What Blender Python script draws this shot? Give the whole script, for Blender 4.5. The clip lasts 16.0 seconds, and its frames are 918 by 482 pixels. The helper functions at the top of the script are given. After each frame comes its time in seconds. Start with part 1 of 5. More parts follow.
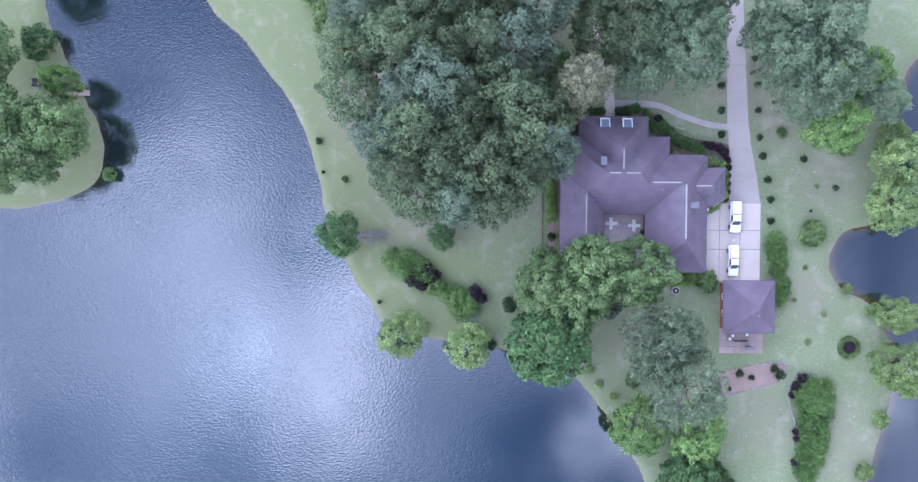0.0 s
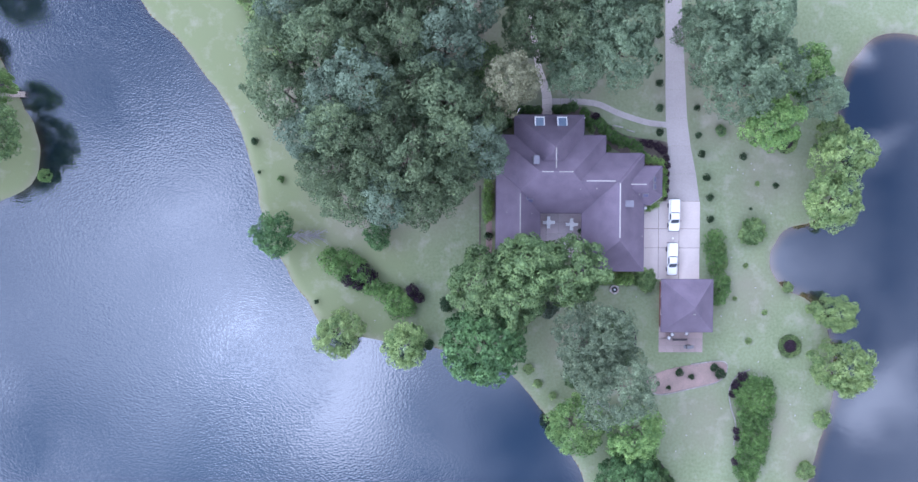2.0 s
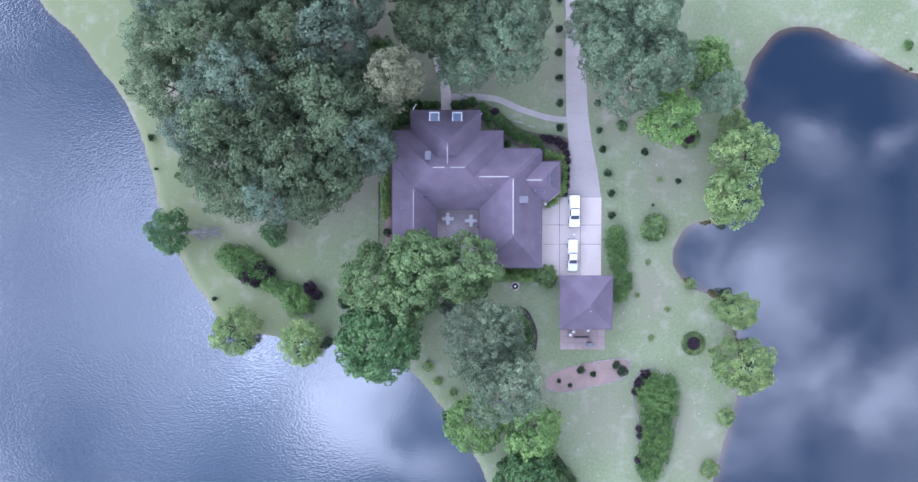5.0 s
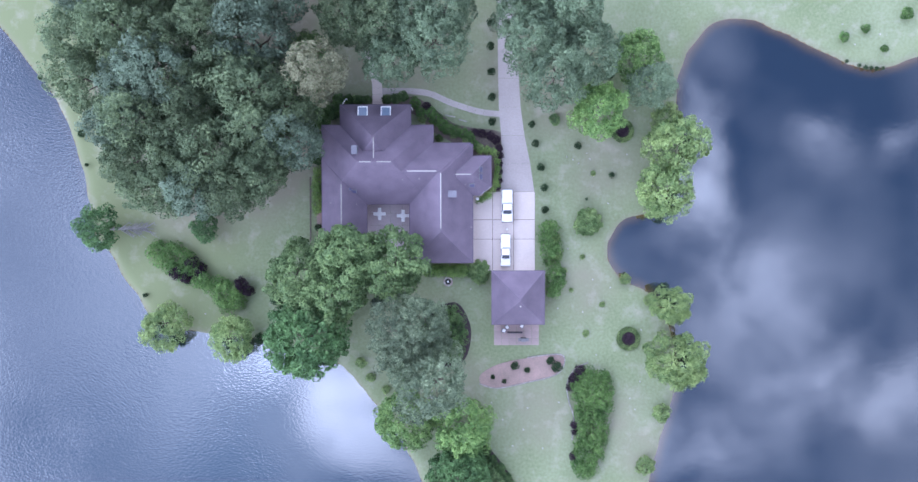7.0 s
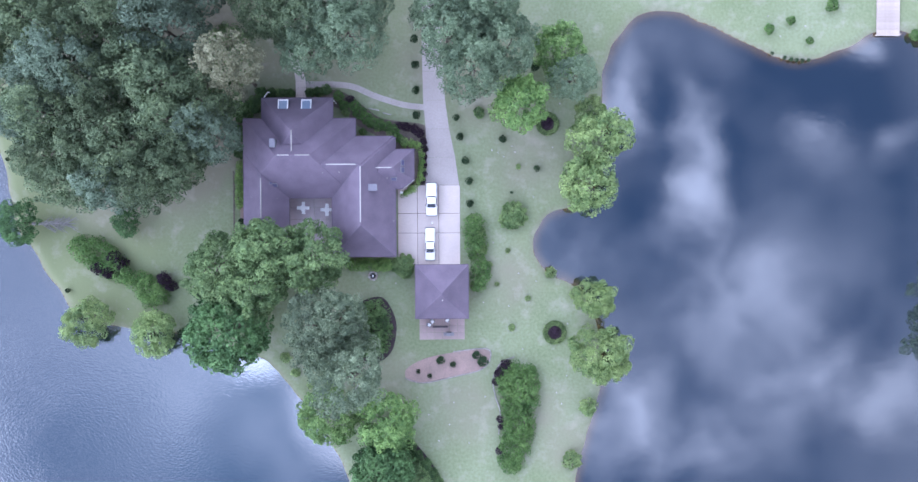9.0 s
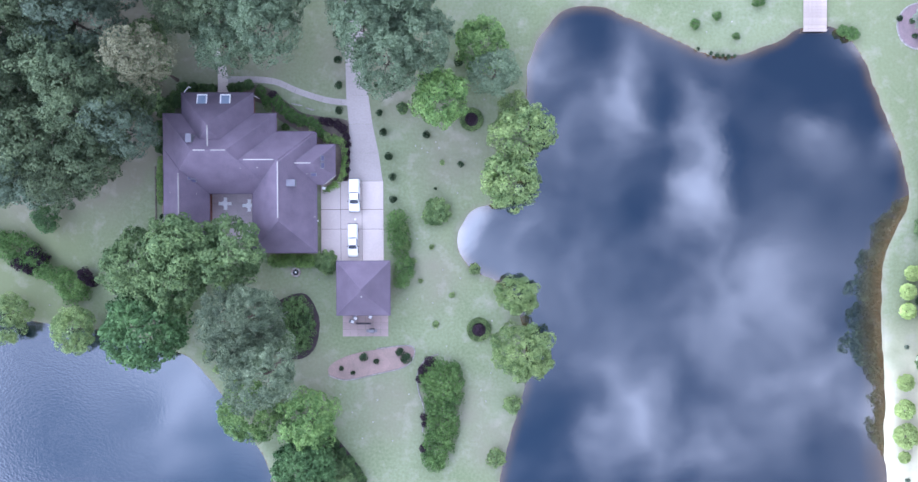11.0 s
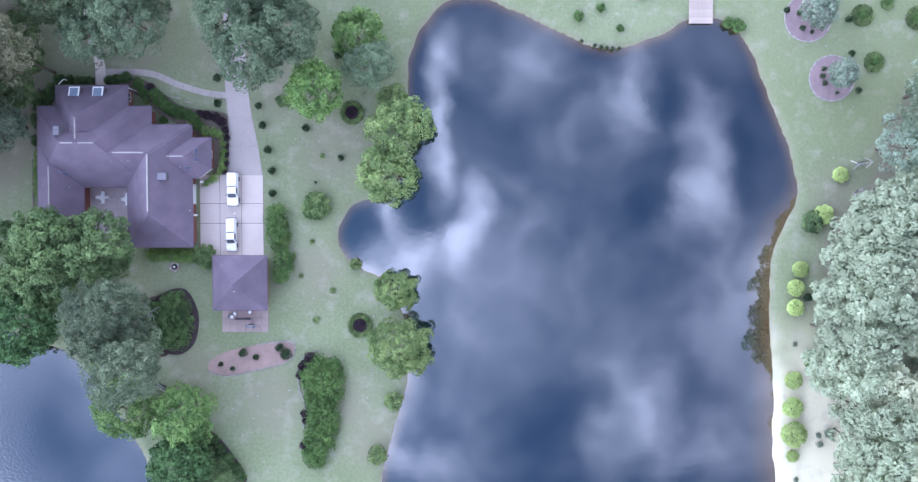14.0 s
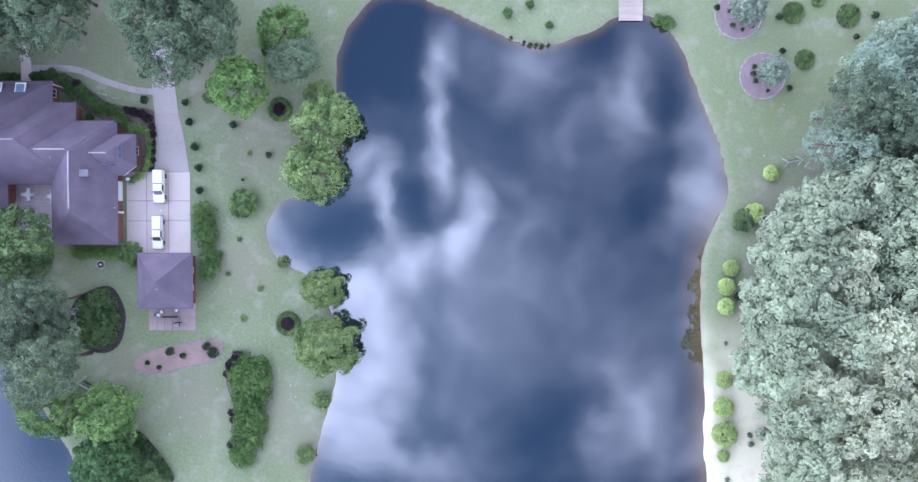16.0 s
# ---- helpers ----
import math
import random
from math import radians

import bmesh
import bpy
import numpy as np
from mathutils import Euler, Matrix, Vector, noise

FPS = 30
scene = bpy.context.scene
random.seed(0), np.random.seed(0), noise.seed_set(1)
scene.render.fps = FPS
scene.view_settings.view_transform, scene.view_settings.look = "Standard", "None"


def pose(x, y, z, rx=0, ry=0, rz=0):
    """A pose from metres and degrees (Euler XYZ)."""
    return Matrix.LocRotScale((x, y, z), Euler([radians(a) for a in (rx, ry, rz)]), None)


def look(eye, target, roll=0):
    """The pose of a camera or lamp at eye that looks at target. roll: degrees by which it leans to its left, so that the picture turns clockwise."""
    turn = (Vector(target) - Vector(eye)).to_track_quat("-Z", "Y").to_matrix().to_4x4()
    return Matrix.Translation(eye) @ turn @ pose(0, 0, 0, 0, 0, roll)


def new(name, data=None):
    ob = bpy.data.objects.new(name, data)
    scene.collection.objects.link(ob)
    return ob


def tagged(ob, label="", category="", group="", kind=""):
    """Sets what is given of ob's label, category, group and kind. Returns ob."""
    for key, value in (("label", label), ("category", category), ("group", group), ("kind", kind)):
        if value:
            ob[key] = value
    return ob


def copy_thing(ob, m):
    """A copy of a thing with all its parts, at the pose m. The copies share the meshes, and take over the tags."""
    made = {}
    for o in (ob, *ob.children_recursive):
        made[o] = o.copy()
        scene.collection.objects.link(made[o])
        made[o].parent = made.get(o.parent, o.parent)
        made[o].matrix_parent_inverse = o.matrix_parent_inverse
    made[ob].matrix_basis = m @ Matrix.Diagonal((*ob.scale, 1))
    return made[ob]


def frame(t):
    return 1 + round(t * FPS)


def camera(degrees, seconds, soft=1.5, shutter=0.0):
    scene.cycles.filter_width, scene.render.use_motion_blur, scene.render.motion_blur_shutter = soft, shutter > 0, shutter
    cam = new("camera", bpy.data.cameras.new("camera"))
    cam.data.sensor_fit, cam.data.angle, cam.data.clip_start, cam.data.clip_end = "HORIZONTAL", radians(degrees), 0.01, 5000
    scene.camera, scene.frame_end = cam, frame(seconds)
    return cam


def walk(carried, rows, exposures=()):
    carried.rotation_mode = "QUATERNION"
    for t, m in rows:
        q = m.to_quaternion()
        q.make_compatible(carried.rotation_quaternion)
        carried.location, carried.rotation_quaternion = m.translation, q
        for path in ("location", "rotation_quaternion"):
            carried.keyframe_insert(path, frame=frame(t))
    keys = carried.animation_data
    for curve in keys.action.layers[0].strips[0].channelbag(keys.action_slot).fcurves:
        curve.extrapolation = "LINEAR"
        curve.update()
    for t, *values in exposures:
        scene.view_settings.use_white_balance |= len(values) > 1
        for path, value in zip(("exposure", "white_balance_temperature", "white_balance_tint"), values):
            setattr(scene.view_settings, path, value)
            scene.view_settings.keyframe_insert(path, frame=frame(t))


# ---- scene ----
# The camera: a drone high over the place, looking almost straight down, drifting east.
cam = camera(62.4, 16.0, soft=1.45)
PATH = [
    (0.0, -4.264, 2.028, 121.588, -1.163, -2.029, 0.462),
    (0.5, -1.686, 1.991, 121.588, -1.136, -1.973, 0.411),
    (1.0, 1.028, 2.117, 121.614, -1.193, -1.869, 0.387),
    (1.5, 3.917, 2.420, 121.635, -1.347, -1.697, 0.286),
    (2.0, 6.882, 2.670, 121.619, -1.466, -1.533, 0.205),
    (2.5, 9.818, 2.817, 121.607, -1.552, -1.408, 0.152),
    (3.0, 12.719, 2.858, 121.572, -1.600, -1.304, 0.127),
    (3.5, 15.632, 2.788, 121.525, -1.646, -1.179, 0.116),
    (4.0, 18.544, 2.650, 121.473, -1.620, -1.092, 0.124),
    (6.5, 32.979, 1.620, 120.662, -1.458, -0.639, -0.020),
    (7.0, 35.852, 1.386, 120.562, -1.479, -0.572, -0.107),
    (7.5, 38.682, 1.138, 120.440, -1.497, -0.622, -0.135),
    (8.0, 41.499, 0.870, 120.312, -1.499, -0.714, -0.194),
    (8.5, 44.339, 0.593, 120.190, -1.482, -0.808, -0.218),
    (9.0, 47.269, 0.344, 120.101, -1.469, -0.809, -0.282),
    (11.5, 62.763, -0.390, 119.328, -1.486, -0.646, -0.139),
    (12.0, 66.063, -0.488, 119.159, -1.512, -0.569, -0.127),
    (12.5, 69.392, -0.562, 118.938, -1.550, -0.450, -0.117),
    (13.0, 72.649, -0.673, 118.713, -1.582, -0.379, -0.154),
    (13.5, 75.830, -0.811, 118.465, -1.585, -0.368, -0.094),
    (14.0, 78.841, -0.965, 118.222, -1.586, -0.356, -0.070),
    (14.5, 81.657, -1.136, 117.989, -1.558, -0.386, -0.069),
    (15.0, 84.343, -1.307, 117.814, -1.525, -0.425, -0.026),
    (15.5, 87.009, -1.450, 117.663, -1.491, -0.440, -0.017),
    (16.0, 89.667, -1.595, 117.555, -1.444, -0.468, 0.022),
]
EXPOSURE = [(0.0, 0.56, 5150, 16), (4.0, 0.57, 5150, 16), (8.5, 0.68, 5150, 16), (12.0, 0.65, 5150, 16), (16.0, 0.44, 5150, 16)]
walk(cam, [(t, pose(x, y, z, rx, ry, rz)) for t, x, y, z, rx, ry, rz in PATH], EXPOSURE)


# ---- world and sun ----
SUN_UP, SUN_AZ = 73.1, 234.5          # elevation, compass-like angle counted from +y towards +x
SUN_AT = Vector((math.sin(radians(SUN_AZ)) * math.cos(radians(SUN_UP)), math.cos(radians(SUN_AZ)) * math.cos(radians(SUN_UP)), math.sin(radians(SUN_UP))))
world = bpy.data.worlds.new("sky")
scene.world = world
world.use_nodes = True


def sky_nodes():
    """A blue sky with broken cloud. Cloud banks lie on a flat layer, addressed by (x/z, y/z) of the direction."""
    nt = world.node_tree
    nt.nodes.clear()
    N, link = nt.nodes.new, nt.links.new
    out, bg = N("ShaderNodeOutputWorld"), N("ShaderNodeBackground")
    sky = N("ShaderNodeTexSky")
    sky.sky_type, sky.sun_disc = "NISHITA", False
    sky.sun_elevation, sky.sun_rotation = radians(SUN_UP), radians(SUN_AZ)
    sky.dust_density, sky.ozone_density = 0.6, 2.0
    tc, sep = N("ShaderNodeTexCoord"), N("ShaderNodeSeparateXYZ")
    link(tc.outputs["Generated"], sep.inputs[0])

    def maths(op, a, b=None, clamp=False):
        n = N("ShaderNodeMath")
        n.operation, n.use_clamp = op, clamp
        for k, v in enumerate((a, b)):
            if v is None:
                continue
            if isinstance(v, (int, float)):
                n.inputs[k].default_value = v
            else:
                link(v, n.inputs[k])
        return n.outputs[0]

    up = maths("MAXIMUM", sep.outputs[2], 0.12)
    u, v = maths("DIVIDE", sep.outputs[0], up), maths("DIVIDE", sep.outputs[1], up)
    flat = N("ShaderNodeCombineXYZ")
    link(u, flat.inputs[0]), link(v, flat.inputs[1])
    # wisps: bend the layer's coordinates a little
    bend = N("ShaderNodeTexNoise")
    bend.inputs["Scale"].default_value, bend.inputs["Detail"].default_value = 7.0, 3.0
    link(flat.outputs[0], bend.inputs["Vector"])
    off = N("ShaderNodeVectorMath")
    off.operation = "MULTIPLY_ADD"
    off.inputs[1].default_value, off.inputs[2].default_value = (0.13, 0.13, 0), (-0.065, -0.065, 0)
    link(bend.outputs["Color"], off.inputs[0])
    bent = N("ShaderNodeVectorMath")
    link(flat.outputs[0], bent.inputs[0]), link(off.outputs[0], bent.inputs[1])
    total = None
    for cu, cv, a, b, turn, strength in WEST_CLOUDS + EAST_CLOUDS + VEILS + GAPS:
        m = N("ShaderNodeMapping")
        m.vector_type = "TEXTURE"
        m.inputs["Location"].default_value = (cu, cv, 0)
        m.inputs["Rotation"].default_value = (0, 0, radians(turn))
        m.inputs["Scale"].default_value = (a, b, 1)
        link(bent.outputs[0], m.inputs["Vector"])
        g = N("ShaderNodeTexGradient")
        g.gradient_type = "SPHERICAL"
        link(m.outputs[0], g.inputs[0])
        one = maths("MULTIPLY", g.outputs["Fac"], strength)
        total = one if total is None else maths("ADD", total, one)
    # a broad broken layer away from the named banks
    wide = N("ShaderNodeTexNoise")
    wide.inputs["Scale"].default_value, wide.inputs["Detail"].default_value = 3.2, 5.0
    link(flat.outputs[0], wide.inputs["Vector"])
    thin = maths("MULTIPLY", maths("SUBTRACT", wide.outputs["Fac"], 0.49, True), 1.1)
    fray = N("ShaderNodeTexNoise")
    fray.inputs["Scale"].default_value, fray.inputs["Detail"].default_value, fray.inputs["Roughness"].default_value = 15.0, 3.5, 0.5
    link(bent.outputs[0], fray.inputs["Vector"])
    total = maths("MULTIPLY", total, maths("MULTIPLY_ADD", fray.outputs["Fac"], 1.9))
    total.node.inputs[1].links[0].from_node.inputs[2].default_value = 0.05
    soft = N("ShaderNodeMapRange")
    soft.interpolation_type = "SMOOTHSTEP"
    soft.inputs["From Min"].default_value, soft.inputs["From Max"].default_value = 0.03, 1.3
    link(total, soft.inputs["Value"])
    cover = maths("ADD", soft.outputs[0], thin, True)
    # far from the zenith the layer closes up
    r = maths("SQRT", maths("ADD", maths("MULTIPLY", u, u), maths("MULTIPLY", v, v)))
    edge = maths("MULTIPLY", maths("SUBTRACT", r, 0.6, True), 2.2)
    cover = maths("ADD", cover, edge, True)
    gain = N("ShaderNodeVectorMath")
    gain.operation = "MULTIPLY"
    gain.inputs[1].default_value = SKY_GAIN
    link(sky.outputs[0], gain.inputs[0])
    # clouds are brighter on the sun's side of the sky
    side = N("ShaderNodeVectorMath")
    side.operation = "DOT_PRODUCT"
    side.inputs[1].default_value = (-0.93, 0.36, 0.0)
    link(tc.outputs["Generated"], side.inputs[0])
    glow = maths("MULTIPLY_ADD", side.outputs["Value"], 0.75)
    glow.node.inputs[2].default_value = 0.95
    # the sun behind thin cloud
    disc = N("ShaderNodeVectorMath")
    disc.operation = "DOT_PRODUCT"
    disc.inputs[1].default_value = SUN_AT
    link(tc.outputs["Generated"], disc.inputs[0])
    halo = N("ShaderNodeMapRange")
    halo.interpolation_type = "SMOOTHERSTEP"
    halo.inputs["From Min"].default_value, halo.inputs["From Max"].default_value, halo.inputs["To Max"].default_value = math.cos(radians(2.4)), 1.0, 2.0
    link(disc.outputs["Value"], halo.inputs["Value"])
    glow = maths("ADD", glow, halo.outputs[0])
    cloud = N("ShaderNodeVectorMath")
    cloud.operation = "SCALE"
    cloud.inputs[0].default_value = CLOUD_COLOUR[:3]
    link(glow, cloud.inputs["Scale"])
    mix = N("ShaderNodeMix")
    mix.data_type = "RGBA"
    link(cover, mix.inputs["Factor"]), link(gain.outputs[0], mix.inputs["A"]), link(cloud.outputs[0], mix.inputs["B"])
    link(mix.outputs["Result"], bg.inputs["Color"])
    bg.inputs["Strength"].default_value = SKY_STRENGTH
    link(bg.outputs[0], out.inputs[0])


SKY_STRENGTH, SKY_GAIN, CLOUD_COLOUR = 0.1, (0.182, 0.385, 0.58), (25.0, 24.3, 25.8, 1.0)
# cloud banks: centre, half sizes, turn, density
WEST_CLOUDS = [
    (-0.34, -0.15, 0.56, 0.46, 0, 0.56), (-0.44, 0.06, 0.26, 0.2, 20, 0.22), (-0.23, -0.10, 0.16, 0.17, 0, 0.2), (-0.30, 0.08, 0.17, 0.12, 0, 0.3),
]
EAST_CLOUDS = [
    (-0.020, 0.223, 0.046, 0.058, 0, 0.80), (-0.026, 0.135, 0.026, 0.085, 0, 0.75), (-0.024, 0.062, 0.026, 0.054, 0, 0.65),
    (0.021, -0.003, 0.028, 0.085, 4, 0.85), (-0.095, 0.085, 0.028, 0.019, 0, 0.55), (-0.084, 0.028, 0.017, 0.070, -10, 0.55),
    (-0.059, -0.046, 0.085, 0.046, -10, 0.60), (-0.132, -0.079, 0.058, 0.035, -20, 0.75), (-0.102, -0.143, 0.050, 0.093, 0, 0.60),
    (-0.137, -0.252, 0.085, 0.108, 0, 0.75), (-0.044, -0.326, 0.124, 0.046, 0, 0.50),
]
# thin wide veils, and gaps of clear sky between the banks
VEILS = [
    (0.127, 0.112, 0.155, 0.155, 0, 0.13), (0.211, 0.143, 0.077, 0.089, 0, 0.42), (0.329, 0.074, 0.054, 0.170, 4, 0.72),
    (0.488, 0.105, 0.073, 0.035, -22, 0.70), (0.373, -0.143, 0.131, 0.131, 0, 0.38), (0.240, -0.218, 0.085, 0.100, 0, 0.42), (0.174, -0.300, 0.100, 0.070, 0, 0.35),
    (0.439, -0.042, 0.10, 0.10, 0, 0.36), (0.084, 0.227, 0.108, 0.108, 0, 0.42), (0.361, -0.304, 0.131, 0.085, 0, 0.50),
    (0.534, 0.224, 0.066, 0.046, 0, 0.55), (0.569, 0.232, 0.054, 0.039, 0, 0.40), (0.596, 0.086, 0.058, 0.035, 20, 0.55), (0.258, 0.232, 0.073, 0.085, 0, 0.45), (0.239, 0.163, 0.035, 0.054, 0, 0.30), (0.302, 0.029, 0.029, 0.100, -15, 0.40), (0.262, -0.290, 0.100, 0.093, 0, 0.50), (0.479, -0.207, 0.093, 0.085, 0, 0.36), (0.601, -0.239, 0.077, 0.085, 0, 0.45),
    (0.158, -0.042, 0.417, 0.332, 0, 0.30), (0.557, -0.192, 0.20, 0.215, 0, 0.46),
]
GAPS = [
    (-0.066, 0.227, 0.043, 0.100, 0, -0.40), (-0.042, 0.029, 0.035, 0.046, 0, -0.50), (0.284, 0.185, 0.046, 0.066, 0, -0.25),
    (0.406, 0.121, 0.050, 0.100, 0, -0.30), (0.260, -0.019, 0.039, 0.062, 0, -0.25), (-0.556, -0.282, 0.131, 0.108, 0, -0.22),
    (-0.163, 0.001, 0.089, 0.070, 0, -0.50), (0.081, -0.182, 0.116, 0.085, 0, -0.12), (-0.322, 0.252, 0.26, 0.19, 0, -0.80),
    (0.120, -0.276, 0.085, 0.062, 0, -0.30),
]
sky_nodes()

sun = bpy.data.lights.new("sun", "SUN")
sun.energy, sun.angle, sun.color = 0.25, radians(170), (1.0, 0.96, 0.9)
new("sun", sun).matrix_world = look(SUN_AT * 300, (0, 0, 0))

# ---- materials ----


def material(name, colour, other=None, rough=0.8, fine=8.0, coarse=0.4, bump=0.3, island=0.0, per_object=0.0, metal=0.0, distance=0.02):
    """A surface of two mixed colours: fine grain and coarse patches, with relief; island and per_object vary the value of single pieces."""
    mat = bpy.data.materials.new(name)
    mat.use_nodes = True
    nt = mat.node_tree
    N, link = nt.nodes.new, nt.links.new
    b = nt.nodes["Principled BSDF"]
    b.inputs["Roughness"].default_value, b.inputs["Metallic"].default_value = rough, metal
    other = other or tuple(c * 0.7 for c in colour)
    tc = N("ShaderNodeTexCoord")
    n1, n2 = N("ShaderNodeTexNoise"), N("ShaderNodeTexNoise")
    for n, s, d in ((n1, fine, 3.0), (n2, coarse, 4.0)):
        n.inputs["Scale"].default_value, n.inputs["Detail"].default_value = s, d
        link(tc.outputs["Object"], n.inputs["Vector"])
    add = N("ShaderNodeMath")
    add.operation = "ADD"
    link(n1.outputs["Fac"], add.inputs[0]), link(n2.outputs["Fac"], add.inputs[1])
    ramp = N("ShaderNodeMapRange")
    ramp.inputs["From Min"].default_value, ramp.inputs["From Max"].default_value = 0.7, 1.3
    link(add.outputs[0], ramp.inputs["Value"])
    mix = N("ShaderNodeMix")
    mix.data_type = "RGBA"
    mix.inputs["A"].default_value, mix.inputs["B"].default_value = (*other, 1), (*colour, 1)
    link(ramp.outputs[0], mix.inputs["Factor"])
    last = mix.outputs["Result"]
    for amount, source in ((island, "g"), (per_object, "o")):
        if not amount:
            continue
        src = N("ShaderNodeNewGeometry") if source == "g" else N("ShaderNodeObjectInfo")
        hsv, rng = N("ShaderNodeHueSaturation"), N("ShaderNodeMapRange")
        rng.inputs["To Min"].default_value, rng.inputs["To Max"].default_value = 1 - amount, 1 + amount
        link(src.outputs["Random Per Island" if source == "g" else "Random"], rng.inputs["Value"])
        link(rng.outputs[0], hsv.inputs["Value"]), link(last, hsv.inputs["Color"])
        last = hsv.outputs[0]
    link(last, b.inputs["Base Color"])
    if bump:
        bp = N("ShaderNodeBump")
        bp.inputs["Strength"].default_value, bp.inputs["Distance"].default_value = bump, distance
        link(n1.outputs["Fac"], bp.inputs["Height"]), link(bp.outputs[0], b.inputs["Normal"])
    return mat


def foliage(name, colour, other, island=0.24, per_object=0.17):
    # spread the two tones to imitate lit leaf tips and dark gaps
    colour, other = tuple(v * 1.15 for v in colour), tuple(v * 0.8 for v in other)
    mat = material(name, colour, other, rough=0.75, fine=1.1, coarse=0.25, bump=0, island=island, per_object=per_object)
    nt = mat.node_tree
    b = nt.nodes["Principled BSDF"]
    b.inputs["Specular IOR Level"].default_value = 0.2
    # thin leaves let some light through
    tr, mx = nt.nodes.new("ShaderNodeBsdfTranslucent"), nt.nodes.new("ShaderNodeMixShader")
    nt.links.new(b.inputs["Base Color"].links[0].from_socket, tr.inputs["Color"])
    mx.inputs[0].default_value = 0.25
    nt.links.new(b.outputs[0], mx.inputs[1]), nt.links.new(tr.outputs[0], mx.inputs[2])
    nt.links.new(mx.outputs[0], nt.nodes["Material Output"].inputs["Surface"])
    return mat


def water(name, mirror, rough, wave, scale, shallow, middle, lee=None):
    """Lake water: brown over the shallows and dark over the deep, under a mirror of the sky, with small waves."""
    mat = bpy.data.materials.new(name)
    mat.use_nodes = True
    nt = mat.node_tree
    nt.nodes.clear()
    N, link = nt.nodes.new, nt.links.new
    out, mix, dif, glo = N("ShaderNodeOutputMaterial"), N("ShaderNodeMixShader"), N("ShaderNodeBsdfDiffuse"), N("ShaderNodeBsdfGlossy")
    tc, n1, n3, at, bed_ = N("ShaderNodeTexCoord"), N("ShaderNodeTexNoise"), N("ShaderNodeTexNoise"), N("ShaderNodeAttribute"), N("ShaderNodeValToRGB")
    at.attribute_name = "depth"
    stops_ = bed_.color_ramp.elements
    stops_[0].position, stops_[0].color = 0.0, (*shallow, 1)
    stops_[1].position, stops_[1].color = 1.0, (0.006, 0.012, 0.018, 1)
    stops_.new(0.38).color = (*middle, 1)
    link(at.outputs["Fac"], bed_.inputs["Fac"]), link(bed_.outputs[0], dif.inputs["Color"])
    for n, s, d in ((n1, scale, 2.0), (n3, 0.05, 2.0)):
        n.inputs["Scale"].default_value, n.inputs["Detail"].default_value = s, d
        link(tc.outputs["Object"], n.inputs["Vector"])
    comb = N("ShaderNodeMapping")
    comb.inputs["Scale"].default_value = (0.9, 1.25, 1)
    link(tc.outputs["Object"], comb.inputs["Vector"]), link(comb.outputs[0], n1.inputs["Vector"])
    # breeze: waves come in patches
    gust = N("ShaderNodeMapRange")
    gust.inputs["From Min"].default_value, gust.inputs["From Max"].default_value = 0.42, 0.62
    gust.inputs["To Min"].default_value = 0.45
    link(n3.outputs["Fac"], gust.inputs["Value"])
    h = N("ShaderNodeMath")
    h.operation = "MULTIPLY"
    link(n1.outputs["Fac"], h.inputs[0]), link(gust.outputs[0], h.inputs[1])
    if lee:
        # calmer towards the sheltered shore
        where, calm, still = N("ShaderNodeSeparateXYZ"), N("ShaderNodeMapRange"), N("ShaderNodeMath")
        calm.inputs["From Min"].default_value, calm.inputs["From Max"].default_value = lee
        calm.inputs["To Min"].default_value, calm.inputs["To Max"].default_value = 1.0, 0.12
        still.operation = "MULTIPLY"
        link(tc.outputs["Object"], where.inputs[0]), link(where.outputs[0], calm.inputs["Value"])
        link(h.outputs[0], still.inputs[0]), link(calm.outputs[0], still.inputs[1])
        h = still
    bp = N("ShaderNodeBump")
    bp.inputs["Strength"].default_value, bp.inputs["Distance"].default_value = 1.0, wave
    link(h.outputs[0], bp.inputs["Height"]), link(bp.outputs[0], glo.inputs["Normal"])
    glo.inputs["Roughness"].default_value, glo.inputs["Color"].default_value = rough, (0.92, 0.95, 1, 1)
    mix.inputs[0].default_value = mirror
    link(dif.outputs[0], mix.inputs[1]), link(glo.outputs[0], mix.inputs[2]), link(mix.outputs[0], out.inputs[0])
    return mat


